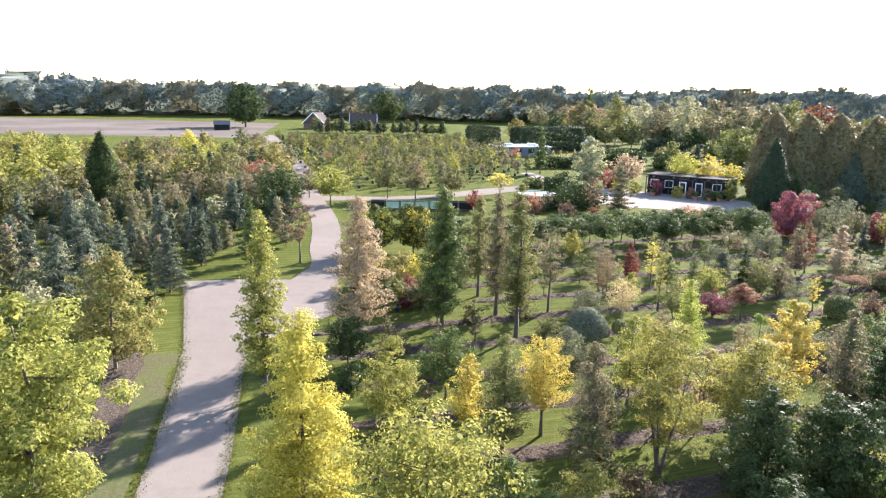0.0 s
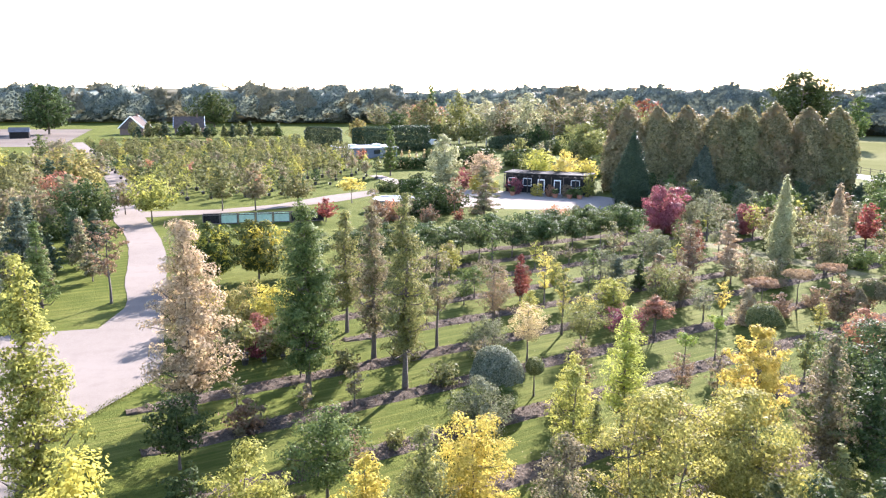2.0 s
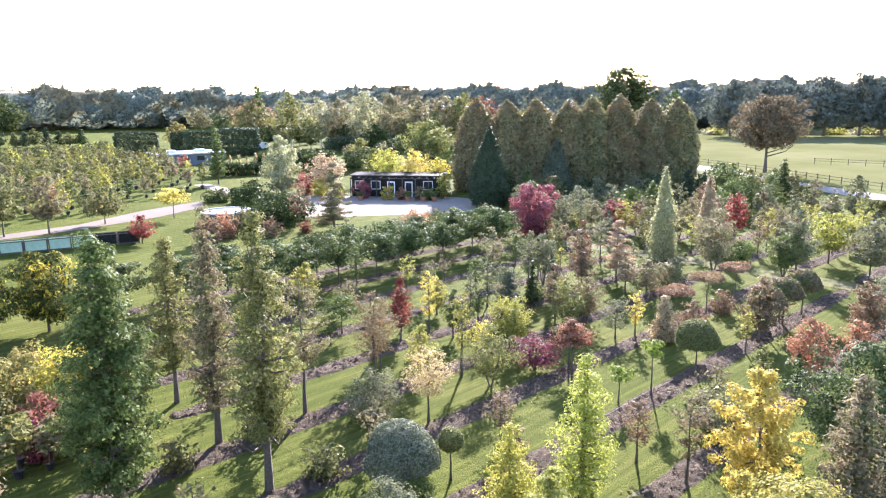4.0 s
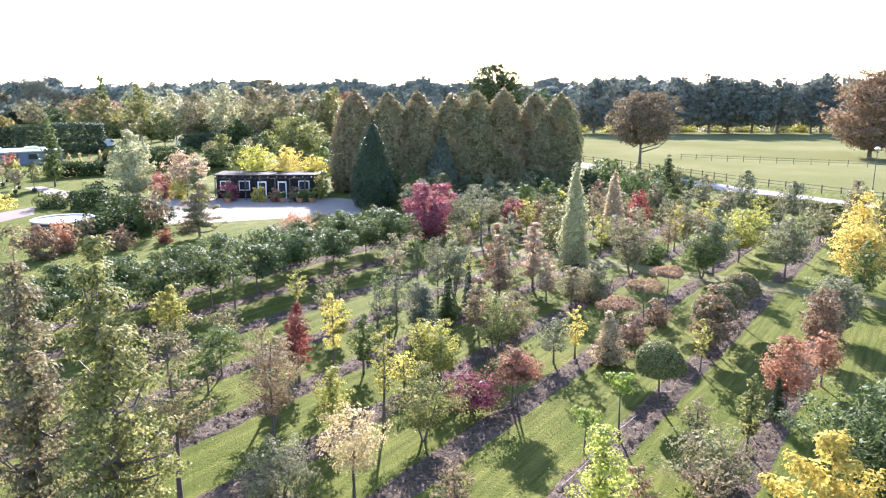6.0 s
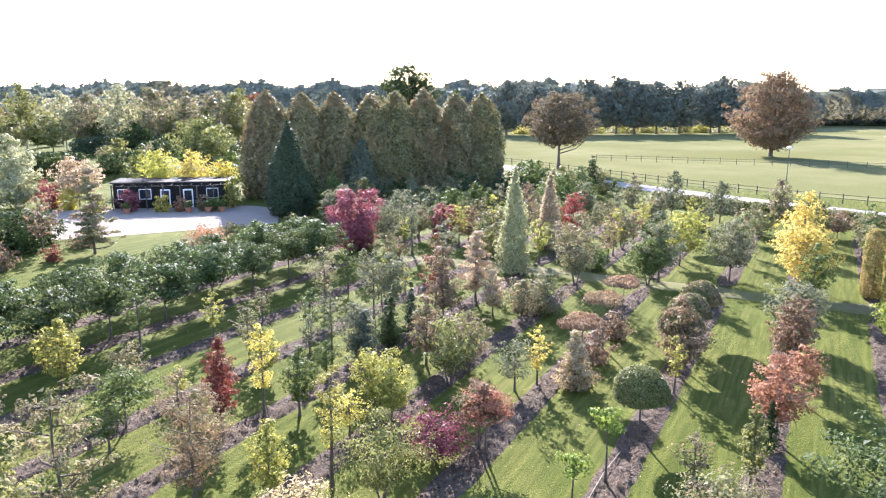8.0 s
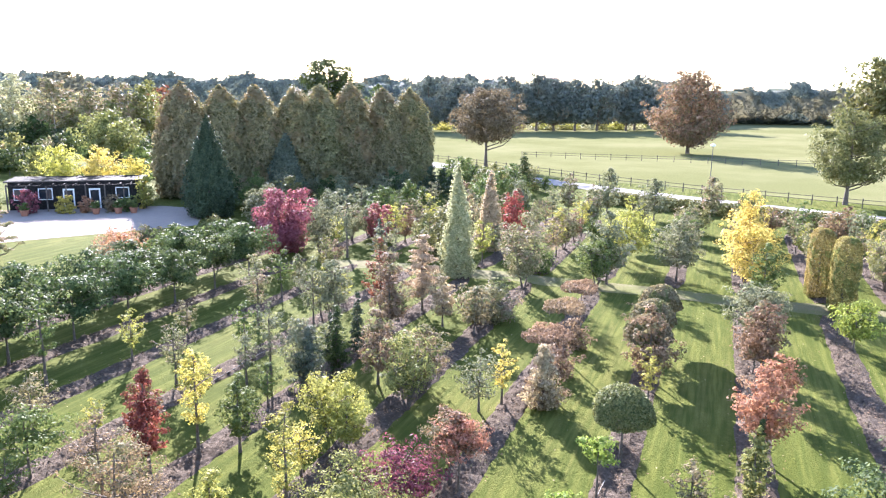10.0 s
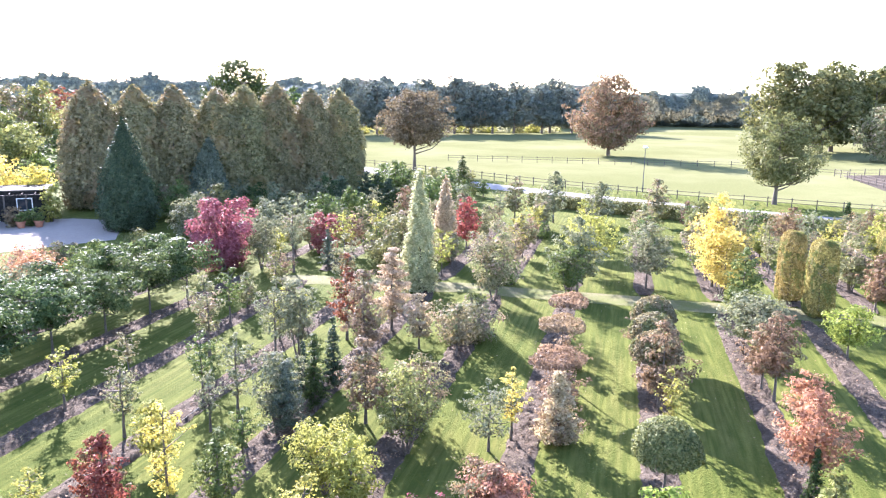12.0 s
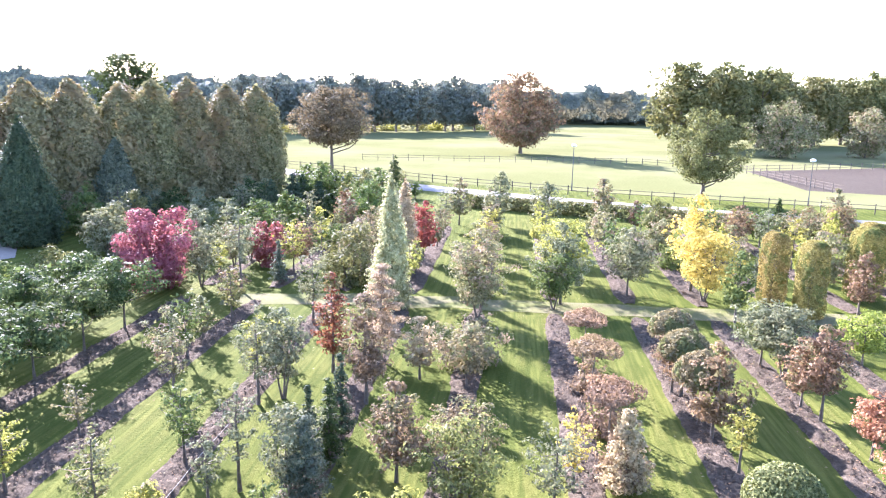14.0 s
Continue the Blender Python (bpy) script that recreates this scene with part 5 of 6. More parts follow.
def dark_shed():
    a = math.degrees(math.atan2(104.2 - 111.8, 42.5 - 31.4))
    root = thing("garden_shed", pose(37.6, 109.6, 0, 0, 0, a), "long low black timber garden shed with white-framed doors", "shed")
    part("wall", box(12.2, 4.2, 2.75, 0.9, 0, 0), BLACKWOOD, root, "black vertical board wall")
    for i in range(31):
        part("board", box(0.34, 0.03, 2.6, -4.95 + i * 0.389, -2.112, 0.08, bevel=0.006), BLACKWOOD, root)
    part("roof", box(12.8, 4.5, 0.16, 0.9, 0.05, 2.75), BLACKWOOD, root, "flat dark roof")
    part("fascia", box(12.8, 0.05, 0.1, 0.9, -2.24, 2.8), TIMBER, root, "pale weathered roof edge board")
    for x in (-4.1, -1.9, 5.2):
        window(root, x, -2.14, 1.0, 1.3, 1.15)
    for x in (0.2, 2.6):
        door = part("door", box(1.05, 0.06, 2.05, x, -2.15, 0.03), WHITE, root, "white-framed glazed door")
        part("pane", box(0.78, 0.06, 1.75, x, -2.165, 0.16, bevel=0.004), GLASS, door, "dark glass pane")
    for i in range(8):
        part("post", box(0.12, 0.12, 2.6, -5.0 + i * 1.75, -3.5, 0), TIMBER, root, "weathered pergola post")
    for i in range(13):
        part("rafter", box(0.06, 1.5, 0.1, -5.0 + i * 1.02, -2.85, 2.62, bevel=0.006), BLACKWOOD, root)
    part("beam", box(12.4, 0.1, 0.12, 1.12, -3.5, 2.5), BLACKWOOD, root, "pergola beam")
    return root


dark_shed()
shed_m = pose(37.6, 109.6, 0, 0, 0, math.degrees(math.atan2(104.2 - 111.8, 42.5 - 31.4)))
for lx, ly, h, w, tint in ((-1.6, 4.2, 6.2, 4.2, "lime"), (2.2, 4.4, 6.0, 3.8, "yellow"), (5.6, 3.8, 5.0, 3.2, "gold"), (7.4, -3.2, 3.6, 1.9, "ygreen"), (-3.0, -4.4, 2.5, 2.0, "crimson"), (0.4, -5.0, 1.9, 1.7, "gold"), (2.2, -4.9, 1.8, 1.5, "orange"), (4.6, -4.8, 1.9, 1.8, "copper"), (-6.4, -4.6, 2.2, 2.0, "ygreen"), (6.0, -5.0, 1.7, 1.6, "green")):
    p = shed_m @ Vector((lx, ly, 0))
    tree("round" if ly > 0 else "shrub", p.x, p.y, h, w, tint, "beside the black garden shed", "shed plants", leaf=0.2)


def flower_pot(x, y):
    root = thing("plant_pot", pose(x, y, 0), "round terracotta plant pot on the gravel yard", "plant pot", "yard pots")
    part("pot", lathe([(0.26, 0.02), (0.38, 0.50), (0.42, 0.52), (0.42, 0.60), (0.36, 0.60), (0.34, 0.52)], 16), TERRACOTTA, root)
    part("soil", lathe([(0.34, 0.5), (0.33, 0.54)], 14), SOIL, root)
    rng = np.random.default_rng(int(x * 10))
    p, out, sizes, c = clumped_crown(rng, "round", 0.55, 1.4, 1.0, 0.14, 1.2, 18, 0.1)
    part("foliage", leaf_mesh(p, out, sizes, rng), LEAF["green"], root, "small leafy plant")


for lx in (-3.0, 3.2, 5.2, 6.6):
    p = shed_m @ Vector((lx, -6.0, 0))
    flower_pot(p.x, p.y)

# ---- long low hall and far houses ----
hall = thing("nursery_hall", pose(19, 177, 0, 0, 0, 11), "long low blue-grey nursery hall with a pale roof edge", "hall")
part("wall", box(13, 9, 2.2), CLADDING, hall)
part("roof", box(13.6, 9.6, 0.25, 0, 0, 2.2), STEEL, hall, "pale metal flat roof")
for i in range(4):
    part("window", box(1.5, 0.06, 0.9, -4.8 + i * 3.2, -4.52, 0.95), GLASS, hall, "dark window")
for i in range(2):
    part("skylight", box(2.0, 1.2, 0.5, -3 + i * 6, 0, 2.45), WHITE, hall, "white roof light")


def far_house(x, y, rz, w, d, wall_h, ridge):
    root = thing("farmhouse", pose(x, y, 0, 0, 0, rz), "distant brick farmhouse with a steep tiled roof", "house", "farmhouses")
    part("wall", box(w, d, wall_h), BRICKWALL, root)
    bm = bmesh.new()
    a = [bm.verts.new(v) for v in ((-w / 2 - 0.4, -d / 2 - 0.4, wall_h), (w / 2 + 0.4, -d / 2 - 0.4, wall_h), (w / 2 + 0.4, d / 2 + 0.4, wall_h), (-w / 2 - 0.4, d / 2 + 0.4, wall_h))]
    r = [bm.verts.new((-w / 2 - 0.4, 0, ridge)), bm.verts.new((w / 2 + 0.4, 0, ridge))]
    for f in ((a[0], a[1], r[1], r[0]), (a[2], a[3], r[0], r[1]), (a[1], a[2], r[1]), (a[3], a[0], r[0]), (a[3], a[2], a[1], a[0])):
        bm.faces.new(f)
    roof = part("roof", bm, ROOFTILE, root)
    part("chimney", box(0.7, 0.7, 1.6, w * 0.28, 0, ridge - 0.8), BRICKWALL, roof)
    for sx in (-1, 1):
        for sy in (-1, 1):
            bm = bmesh.new()
            run = math.hypot(d / 2 + 0.4, ridge - wall_h)
            tilt = math.degrees(math.atan2(ridge - wall_h, d / 2 + 0.4))
            add_box(bm, 0.12, run, 0.35, 0, 0, -0.1)
            bmesh.ops.transform(bm, matrix=pose(sx * (w / 2 + 0.45), sy * (d / 4 + 0.2), (wall_h + ridge) / 2, -sy * tilt, 0, 0), verts=bm.verts[:])
            part("bargeboard", bm, WHITE, roof, "white gable board")
    for i in range(3):
        win = part("window", box(1.3, 0.1, 1.3, -w / 3 + i * w / 3, -d / 2 - 0.03, 1.0), WHITE, root)
        part("pane", box(1.0, 0.1, 1.0, -w / 3 + i * w / 3, -d / 2 - 0.06, 1.15, bevel=0.01), GLASS, win)


far_house(-50.0, 288, 82, 9, 8.0, 2.2, 6.4)
far_house(-32.0, 292, 4, 10, 7, 2.2, 6.2)
far_house(128, 250, -30, 16, 9, 3.2, 8.5)
for i in range(17):
    tree("spire" if i % 3 else "oval", -47 + i * 2.9 + rg.uniform(-0.6, 0.6), 262 + rg.uniform(-4, 4), rg.uniform(4.0, 6.0), rg.uniform(3.4, 4.6), rg.choice(["needle", "dkgreen", "olive"]), "by the farmhouses", "farm trees", 1.3, leaf=0.45)
barn = thing("field_barn", pose(-81, 266, 0, 0, 0, 12), "small black wooden field barn with a pitched roof", "barn")
part("wall", box(5.4, 4.0, 2.0), BLACKWOOD, barn)
bm = bmesh.new()
a = [bm.verts.new(v) for v in ((-3.0, -2.4, 2.0), (3.0, -2.4, 2.0), (3.0, 2.4, 2.0), (-3.0, 2.4, 2.0), (-3.0, 0, 3.4), (3.0, 0, 3.4))]
for f in ((0, 1, 5, 4), (2, 3, 4, 5), (1, 2, 5), (3, 0, 4), (3, 2, 1, 0)):
    bm.faces.new([a[i] for i in f])
part("roof", bm, ROOFING, barn, "grey roof")

# ---- round tank and crates ----
tank = thing("water_tank", pose(13.0, 96.2, 0), "round black water tank with a pale rim beside the yard", "tank")
part("wall", lathe([(2.55, 0.0), (2.55, 1.35), (2.35, 1.35), (2.35, 1.1)], 40), BLACKPLASTIC, tank)
part("rim", lathe([(2.62, 1.35), (2.62, 1.47), (2.3, 1.47), (2.3, 1.36)], 40), STEEL, tank, "pale metal rim")
part("cover", lathe([(2.3, 1.28), (2.29, 1.32)], 40), STEEL, tank, "pale taut cover")


def crate(x, y, rz, sheeted):
    root = thing("pallet_crate", pose(x, y, 0, 0, 0, rz), "open pallet crate " + ("lined with pale green sheet" if sheeted else "of dark weathered boards"), "crate", "crates")
    for sx in (-0.85, 0.85):
        for sy in (-0.5, 0.5):
            part("post", box(0.09, 0.09, 1.15, sx, sy, 0), TIMBER, root)
    for sy in (-0.5, 0.5):
        part("rail", box(1.7, 0.05, 0.1, 0, sy, 1.02), TIMBER, root)
        part("rail", box(1.7, 0.05, 0.1, 0, sy, 0.1), TIMBER, root)
        part("panel", box(1.62, 0.03, 0.84, 0, sy * 0.96, 0.19), GREENSHEET if sheeted else BLACKWOOD, root, "pale green sheet" if sheeted else "dark boards")
    for sx in (-0.85, 0.85):
        part("panel", box(0.03, 0.9, 0.84, sx * 0.97, 0, 0.19), GREENSHEET if sheeted else BLACKWOOD, root)


for i in range(7):
    crate(-8.0 + i * 1.85, 89.6 + 0.02 * i, 1, 1 <= i < 5)

# ---- lamps and fences ----
def street_lamp(x, y, h):
    root = thing("street_lamp", pose(x, y, 0), "slim grey street lamp with a white head by the road", "street lamp", "street lamps")
    part("pole", tubes([[((0, 0, 0), 0.09), ((0, 0, 1.0), 0.08), ((0, 0, 1.05), 0.055), ((0, 0, h), 0.04)]], 8), DARKSTEEL, root)
    part("head", lathe([(0.06, h - 0.05), (0.32, h + 0.05), (0.36, h + 0.16), (0.22, h + 0.30), (0.05, h + 0.36)], 14), WHITE, root, "white dome lamp head")


street_lamp(100.2, 65.1, 5.8)
street_lamp(100.4, 37.0, 5.2)
street_lamp(100.0, 8.0, 5.4)


def fence(line, spacing, h, rails, label):
    root = thing("field_fence", pose(line[0][0], line[0][1], 0), label, "fence", "field fences")
    o = Vector((line[0][0], line[0][1], 0))
    post = box(0.10, 0.10, h, bevel=0.012)
    post_me = bm_mesh("post", post)
    post_me.materials.append(TIMBER)
    for (ax, ay), (bx, by) in zip(line, line[1:]):
        a, b = Vector((ax, ay, 0)) - o, Vector((bx, by, 0)) - o
        n = max(1, round((b - a).length / spacing))
        rot = math.degrees(math.atan2(by - ay, bx - ax))
        for i in range(n):
            p = part("post", post_me, None, root)
            p.location = a.lerp(b, i / n)
            p.rotation_euler[2] = radians(rot)
        mid = (a + b) / 2
        for z in rails:
            part("rail", box((b - a).length, 0.03, 0.06, mid.x, mid.y, z, rot, 0.008), TIMBER, root)
    return root


fence([(97.5, -20), (97.0, 20), (96.0, 44), (95.5, 62), (98, 80), (102.5, 97), (106.5, 112), (108.5, 128), (108, 146)], 2.6, 1.2, (0.55, 0.98), "weathered timber post-and-rail fence along the road")
fence([(126.9, 111.7), (138, 88), (149.7, 62.8), (143.5, 45.1)], 3.0, 1.25, (0.6, 1.02), "weathered timber fence across the meadow")
fence([(143.5, 45.1), (130, 38.8), (115.4, 32.0)], 2.4, 1.35, (0.4, 0.8, 1.2), "timber rail fence round the sand paddock")
fence([(143.5, 45.1), (158, 30), (172, 14)], 2.8, 1.3, (0.5, 1.05), "timber rail fence round the sand paddock")

# ---- far woods ----
def woods(name, line, depth, height, count, step, tint, label, seed, leaf, cover):
    """A belt of woodland: the bulging, leafy front of many overlapping crowns, each of several boughs, with loose sprays of leaves on it."""
    rng = np.random.default_rng(seed)
    pts = np.array(line, float)
    seg = np.linalg.norm(np.diff(pts, axis=0), axis=1)
    cum = np.concatenate([[0], np.cumsum(seg)])
    total = cum[-1]
    nd, nz = int(total / step), int(height * 1.35 / step)
    d, z = np.meshgrid(np.linspace(0, total, nd), np.linspace(0, height * 1.35, nz), indexing="ij")
    d = d + rng.uniform(-0.3, 0.3, d.shape) * step
    z = z + rng.uniform(-0.3, 0.3, z.shape) * step * (z > 0)
    off = np.full(d.shape, 1e6)
    for t in range(count):
        dc = (t + rng.random()) / count * total
        back = rng.uniform(0, 5) if t % 2 else rng.uniform(6, depth)
        h = height * rng.uniform(0.80, 1.08) * (1 + 0.10 * back / depth)
        w = h * rng.uniform(0.7, 1.05)
        i0, i1 = max(0, int((dc - w) / step)), min(nd, int((dc + w) / step) + 2)
        for k in range(9):
            up = 0.26 + 0.56 * (k / 8) ** 0.8
            spread = (1 - ((up - 0.38) / 0.66) ** 2) * 0.34 * w
            ang = 2.4 * k + rng.uniform(-0.5, 0.5)
            bd, bo, bz, r = dc + spread * math.cos(ang), back - abs(spread * math.sin(ang)), h * up, w * rng.uniform(0.17, 0.25)
            q = r * r - (d[i0:i1] - bd) ** 2 - ((z[i0:i1] - bz) / 0.85) ** 2
            hit = q > 0
            off[i0:i1][hit] = np.minimum(off[i0:i1][hit], (bo - np.sqrt(np.maximum(q, 0)))[hit])
    under = (off > 1e5) & (z < height * 0.45)
    off[under] = 0.55 * depth + rng.uniform(-1, 1, under.sum())
    solid_cell = off < 1e5
    off = off + np.where(solid_cell, rng.normal(0, 0.22 * step, off.shape), 0)
    i = np.clip(np.searchsorted(cum, d.ravel(), "right") - 1, 0, len(seg) - 1)
    f = ((d.ravel() - cum[i]) / seg[i])[:, None]
    way = (pts[i + 1] - pts[i]) / seg[i][:, None]
    xy = pts[i] + way * seg[i][:, None] * f + np.stack([-way[:, 1], way[:, 0]], 1) * off.ravel()[:, None]
    v = np.column_stack([xy, z.ravel()])
    idx = np.arange(nd * nz).reshape(nd, nz)
    cell = np.stack([idx[:-1, :-1], idx[1:, :-1], idx[1:, 1:], idx[:-1, 1:]], -1).reshape(-1, 4)
    ok = solid_cell.ravel()
    cell = cell[ok[cell].all(1)]
    used = np.unique(cell)
    seat = np.full(nd * nz, -1)
    seat[used] = np.arange(len(used))
    # an added upright sheet along the back, unseen, blocks the low sun
    m = np.stack([-way[:, 1], way[:, 0]], 1).reshape(nd, nz, 2)
    top = np.where(solid_cell, z, 0).max(1)
    far = np.empty((nd, 2, 3))
    far[:, :, :2] = (pts[i] + way * seg[i][:, None] * f).reshape(nd, nz, 2)[:, :2] + m[:, :2] * (depth + 4)
    far[:, 0, 2], far[:, 1, 2] = 0, np.minimum(top, height) * 0.93
    fi = np.arange(nd * 2).reshape(nd, 2)
    far_cell = np.stack([fi[:-1, 0], fi[1:, 0], fi[1:, 1], fi[:-1, 1]], -1)
    # sprays of leaves over the whole front
    area = np.array(solid_cell.sum() * step * step)
    n = int(cover * area / (0.42 * leaf * leaf))
    pick = rng.choice(used, n)
    p = v[pick] + rng.uniform(-0.6, 0.6, (n, 3)) * step
    front = np.column_stack([-m.reshape(-1, 2)[pick], np.full(n, 0.55)])
    spray = leaf_mesh(p + front * 0.3, front * 1.3, leaf, rng, 0.9)
    lv = np.empty(len(spray.vertices) * 3, np.float32)
    spray.vertices.foreach_get("co", lv)
    bpy.data.meshes.remove(spray)
    first = len(used) + len(far) * 2
    me = quick_mesh(name, np.concatenate([v[used], far.reshape(-1, 3), lv.reshape(-1, 3)]), np.concatenate([seat[cell], len(used) + far_cell]), first + np.arange(n * 3).reshape(-1, 3))
    me.polygons.foreach_set("use_smooth", np.arange(len(me.polygons)) < len(cell))
    return solid(name, me, LEAF[tint], label, "woods", "", "stuff")


# haze over these belts comes from their leaf colours, not from the air
woods("woods_north", [(-480, 330), (-212, 362), (-160, 400), (-60, 405), (0, 388), (70, 380), (140, 325)], 40, 19.0, 150, 1.1, "wood", "wide belt of dark green, haze-greyed woodland beyond the fields", 1, 1.0, 1.9)
woods("woods_east", [(150, 320), (200, 265), (250, 226), (296, 200), (330, 168), (392, 146), (428, 92), (424, 20), (400, -70)], 26, 20.0, 110, 1.0, "wood", "dark green, haze-greyed woodland edge round the meadow", 2, 0.75, 2.0)
# big trees along the edge of the meadow, on bare trunks over light undergrowth
for i in range(12):
    x, y = 196 + i * 8.0 + rg.uniform(-2, 2), 194 - i * 5.0 + rg.uniform(-3, 3)
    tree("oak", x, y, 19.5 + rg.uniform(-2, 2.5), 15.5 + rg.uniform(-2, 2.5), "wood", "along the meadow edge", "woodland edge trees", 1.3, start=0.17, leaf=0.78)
    for k in range(2):
        tree("shrub", x + k * 5 + rg.uniform(-2, 2), y + 9 + rg.uniform(-2, 2), rg.uniform(2.2, 3.6), 6.0, rg.choice(["pale", "ash", "ygreen"]), "below the woodland edge", "undergrowth", leaf=0.5)
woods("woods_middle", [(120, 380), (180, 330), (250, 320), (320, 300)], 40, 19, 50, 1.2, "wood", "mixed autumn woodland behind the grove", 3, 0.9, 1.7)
woods("woods_horizon", [(-700, 560), (-250, 700), (100, 760), (420, 640), (640, 420), (700, 100), (640, -200)], 120, 21, 260, 2.4, "distant", "distant woodland along the horizon with haze painted into its leaves", 4, 2.0, 1.6)

# ---- fallen leaves on the lanes ----
rl = np.random.default_rng(21)
uu, ss = rl.uniform(8, 84, 1600), rl.uniform(14, 64, 1600)
pts = np.stack([ROW_DIR.x * uu + ROW_NRM.x * ss, ROW_DIR.y * uu + ROW_NRM.y * ss, rl.uniform(0.012, 0.03, 1600)], 1)
solid("fallen_leaves", leaf_mesh(pts, np.tile((0.0, 0.0, 2.5), (1600, 1)), 0.06, rl), LEAF["tan"], "scattered dry tan leaves on the grass lanes", "fallen leaves", "", "stuff")

# ---- clods on the beds ----
def clods(n, seed):
    """Loose lumps of soil: small uneven eight-sided pieces."""
    rng = np.random.default_rng(seed)
    s = np.array(ROWS)[rng.integers(3, len(ROWS), n)] + rng.uniform(-0.56, 0.56, n)
    u = rng.uniform(10, 57, n)
    c = np.stack([ROW_DIR.x * u + ROW_NRM.x * s, ROW_DIR.y * u + ROW_NRM.y * s, rng.uniform(0.03, 0.10, n)], 1)
    r = rng.uniform(0.02, 0.062, (n, 1, 1)) * rng.uniform(0.7, 1.25, (n, 1, 1)) * np.array((1, 1, 0.7))
    corner = np.array([(1, 0, 0), (0, 1, 0), (-1, 0, 0), (0, -1, 0), (0, 0, 1), (0, 0, -1)], float)
    v = c[:, None] + r * (corner[None] + rng.normal(0, 0.28, (n, 6, 3)))
    face = np.array([(0, 1, 4), (1, 2, 4), (2, 3, 4), (3, 0, 4), (1, 0, 5), (2, 1, 5), (3, 2, 5), (0, 3, 5)])
    return tri_mesh("clods", v[:, face].reshape(-1, 3))


solid("soil_clods", clods(5500, 31), SOIL, "loose clods of dark soil along the beds", "clods", "", "stuff")

# ---- the last shrubs of the near rows ----
tree("multi", 21.2, 37.6, 1.9, 3.0, "grey", "in a soil bed", "row shrubs")

# ---- ragged grass verge along the drive ----
def verge(name, lines, n, seed):
    rng = np.random.default_rng(seed)
    out = []
    for (ax, ay), (bx, by) in lines:
        f = rng.random(n)
        off = rng.normal(0, 0.17, n)
        d = math.hypot(bx - ax, by - ay)
        out.append(np.stack([ax + (bx - ax) * f - (by - ay) / d * off, ay + (by - ay) * f + (bx - ax) / d * off, rng.uniform(0.015, 0.04, n)], 1))
    p = np.concatenate(out)
    return solid(name, leaf_mesh(p, rng.normal(0, 1, (len(p), 3)) * (1.2, 1.2, 1.2), 0.085, rng, 0.5, -1.0), LEAF["verge"], "tufts of grass along the gravel edge", "grass", "", "stuff")


verge("verge_grass", [((-7.55, 0), (-9.35, 12)), ((-9.35, 12), (-10.85, 23)), ((-10.85, 23), (-12.6, 31)), ((-12.6, 31), (-13.9, 36.6)), ((-13.9, 36.6), (-18.2, 48.8)), ((-18.2, 48.8), (-19.9, 52.7)),
                      ((-4.45, 0), (-6.25, 12)), ((-6.25, 12), (-7.75, 23)), ((-7.75, 23), (-9.4, 31)), ((-9.4, 31), (-10.9, 38.2)), ((-10.9, 38.2), (-6.9, 45.2)), ((-6.9, 45.2), (-8.6, 58.5))], 1100, 51)

# ---- autumn shrubs in front of the yard lawn ----
for x, y, h, w, tint in ((9.6, 86.2, 2.9, 2.3, "copper"), (11.5, 88.3, 2.6, 2.3, "orange"), (13.7, 90.6, 2.5, 2.4, "brown"), (22.4, 91.7, 1.4, 2.1, "copper"), (15.4, 86.8, 1.9, 2.2, "copper"), (19.0, 87.4, 1.3, 1.6, "dkred"), (30.5, 86.2, 1.7, 2.8, "orange"), (33.2, 86.6, 1.5, 2.2, "brown")):
    tree("shrub", x, y, h, w, tint, "beside the yard lawn", "yard shrubs")

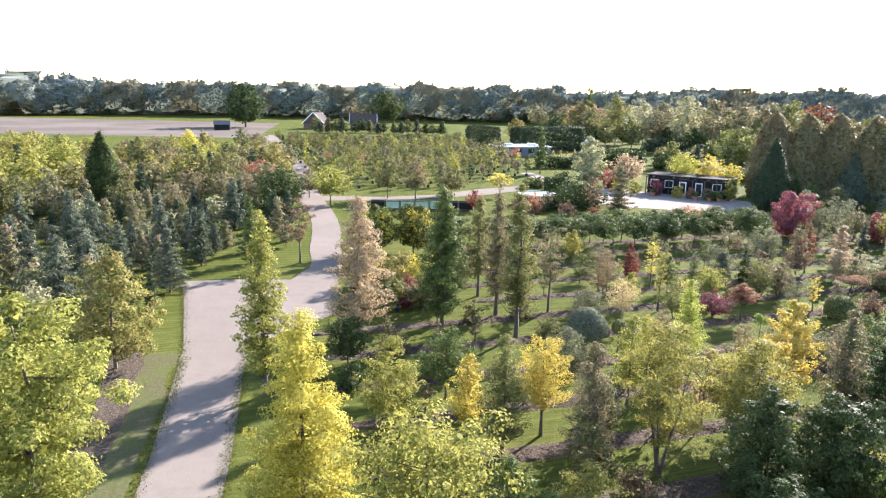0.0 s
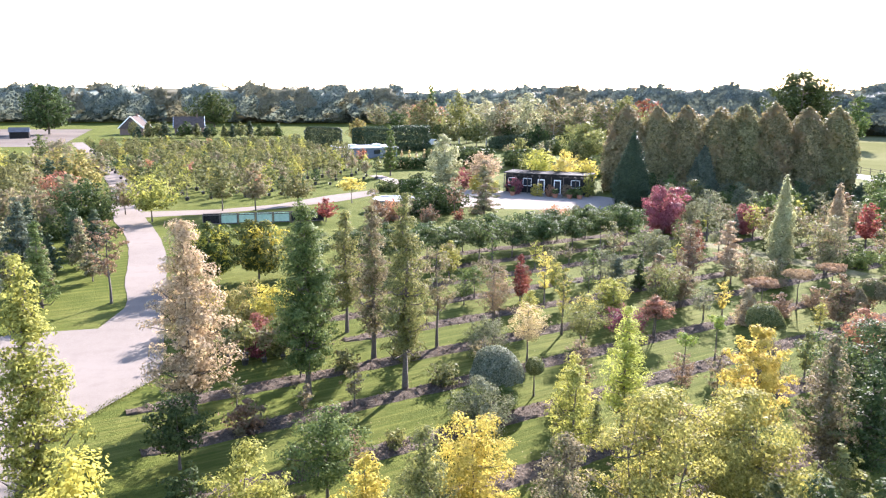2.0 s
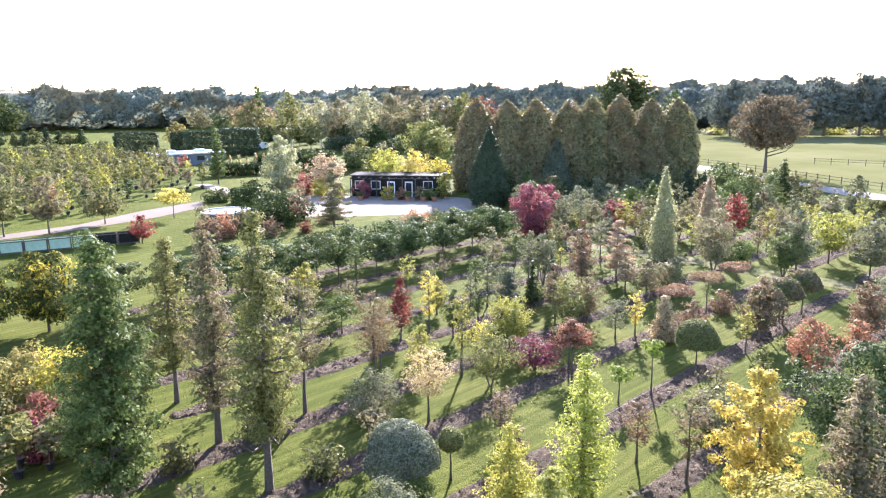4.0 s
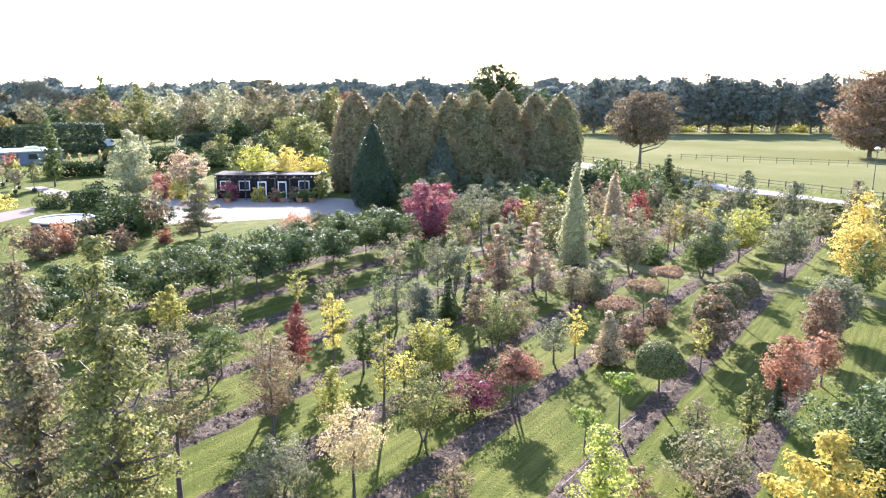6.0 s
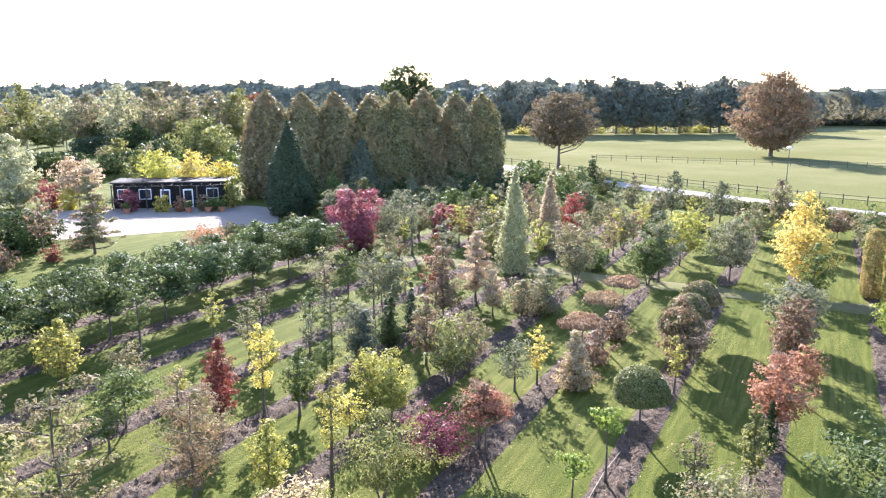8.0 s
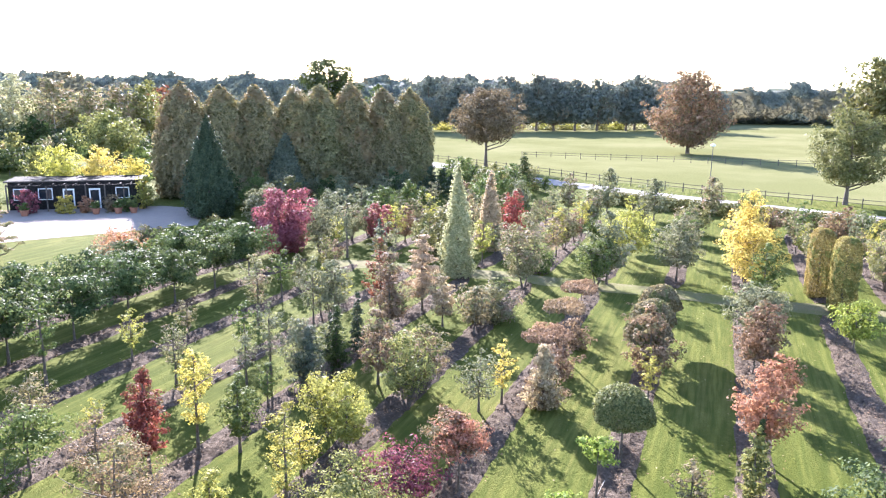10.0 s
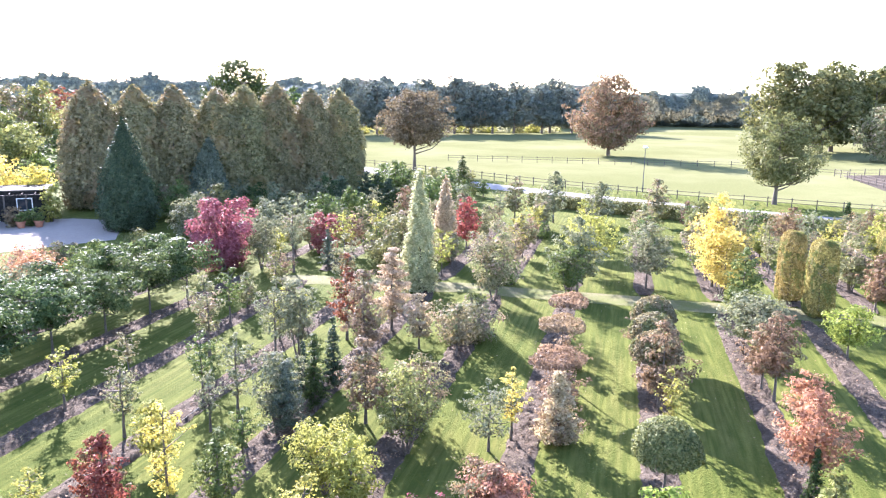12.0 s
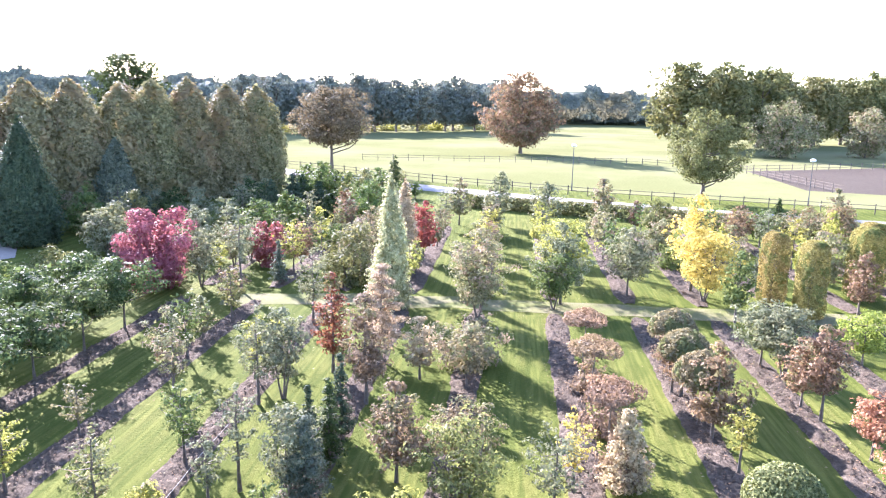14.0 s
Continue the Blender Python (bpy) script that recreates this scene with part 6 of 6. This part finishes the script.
# ---- leaf litter on the beds ----
rl = np.random.default_rng(61)
nl = 14000
uu, ss = rl.uniform(9, 58, nl), np.array(ROWS)[rl.integers(2, len(ROWS), nl)] + rl.normal(0, 0.38, nl)
pts = np.stack([ROW_DIR.x * uu + ROW_NRM.x * ss, ROW_DIR.y * uu + ROW_NRM.y * ss, rl.uniform(0.05, 0.14, nl)], 1)
solid("leaf_litter", leaf_mesh(pts, np.tile((0.0, 0.0, 1.6), (nl, 1)), 0.075, rl), LEAF["copper"], "dry brown leaf litter lying on the soil beds", "fallen leaves", "", "stuff")


# ---- drip hoses along the beds ----
def drip_hose(u0, u1, s, side):
    rng = random.Random(int(s * 10))
    run = []
    u = u0
    while u <= u1:
        x, y = row_point(u, s + side + rng.uniform(-0.09, 0.09))
        run.append(((x, y, 0.13 + rng.uniform(-0.01, 0.02)), 0.012))
        u += 1.6
    return solid("drip_hose", tubes([run], 5), HOSE, "thin pale drip hose lying along a soil bed", "hose", "drip hoses", "")


for u0, u1, s, side in ((35, 45, 49.8, -0.46), (28.5, 35, 32.85, 0.3)):
    drip_hose(u0, u1, s, side)


# ---- parked van far behind the yard ----
def parked_van(x, y, rz):
    root = thing("parked_van", pose(x, y, 0, 0, 0, rz), "small white delivery van parked behind the hedges", "van")
    bm = bmesh.new()
    side = [(-2.3, 0.35), (2.2, 0.35), (2.3, 0.9), (1.6, 1.1), (1.0, 1.85), (-2.2, 1.9), (-2.35, 1.0)]
    lo = [bm.verts.new((a, -0.9, b)) for a, b in side]
    hi = [bm.verts.new((a, 0.9, b)) for a, b in side]
    bm.faces.new(lo)
    bm.faces.new(hi[::-1])
    for i in range(len(side)):
        j = (i + 1) % len(side)
        bm.faces.new((lo[j], lo[i], hi[i], hi[j]))
    bmesh.ops.bevel(bm, geom=bm.edges[:], offset=0.08, segments=2, affect="EDGES")
    part("body", bm, WHITE, root)
    for sy in (-0.89, 0.89):
        part("window", box(0.9, 0.05, 0.45, 0.75, sy, 1.22), GLASS, root, "dark side window")
        for a in (-1.4, 1.45):
            wheel = lathe([(0.12, -0.1), (0.33, -0.1), (0.33, 0.1), (0.12, 0.1)], 18)
            bmesh.ops.transform(wheel, matrix=Matrix.Translation((a, sy, 0.33)) @ Matrix.Rotation(radians(90), 4, "X"), verts=wheel.verts[:])
            part("wheel", wheel, BLACKPLASTIC, root, "black wheel")


parked_van(43.0, 214.0, 20)
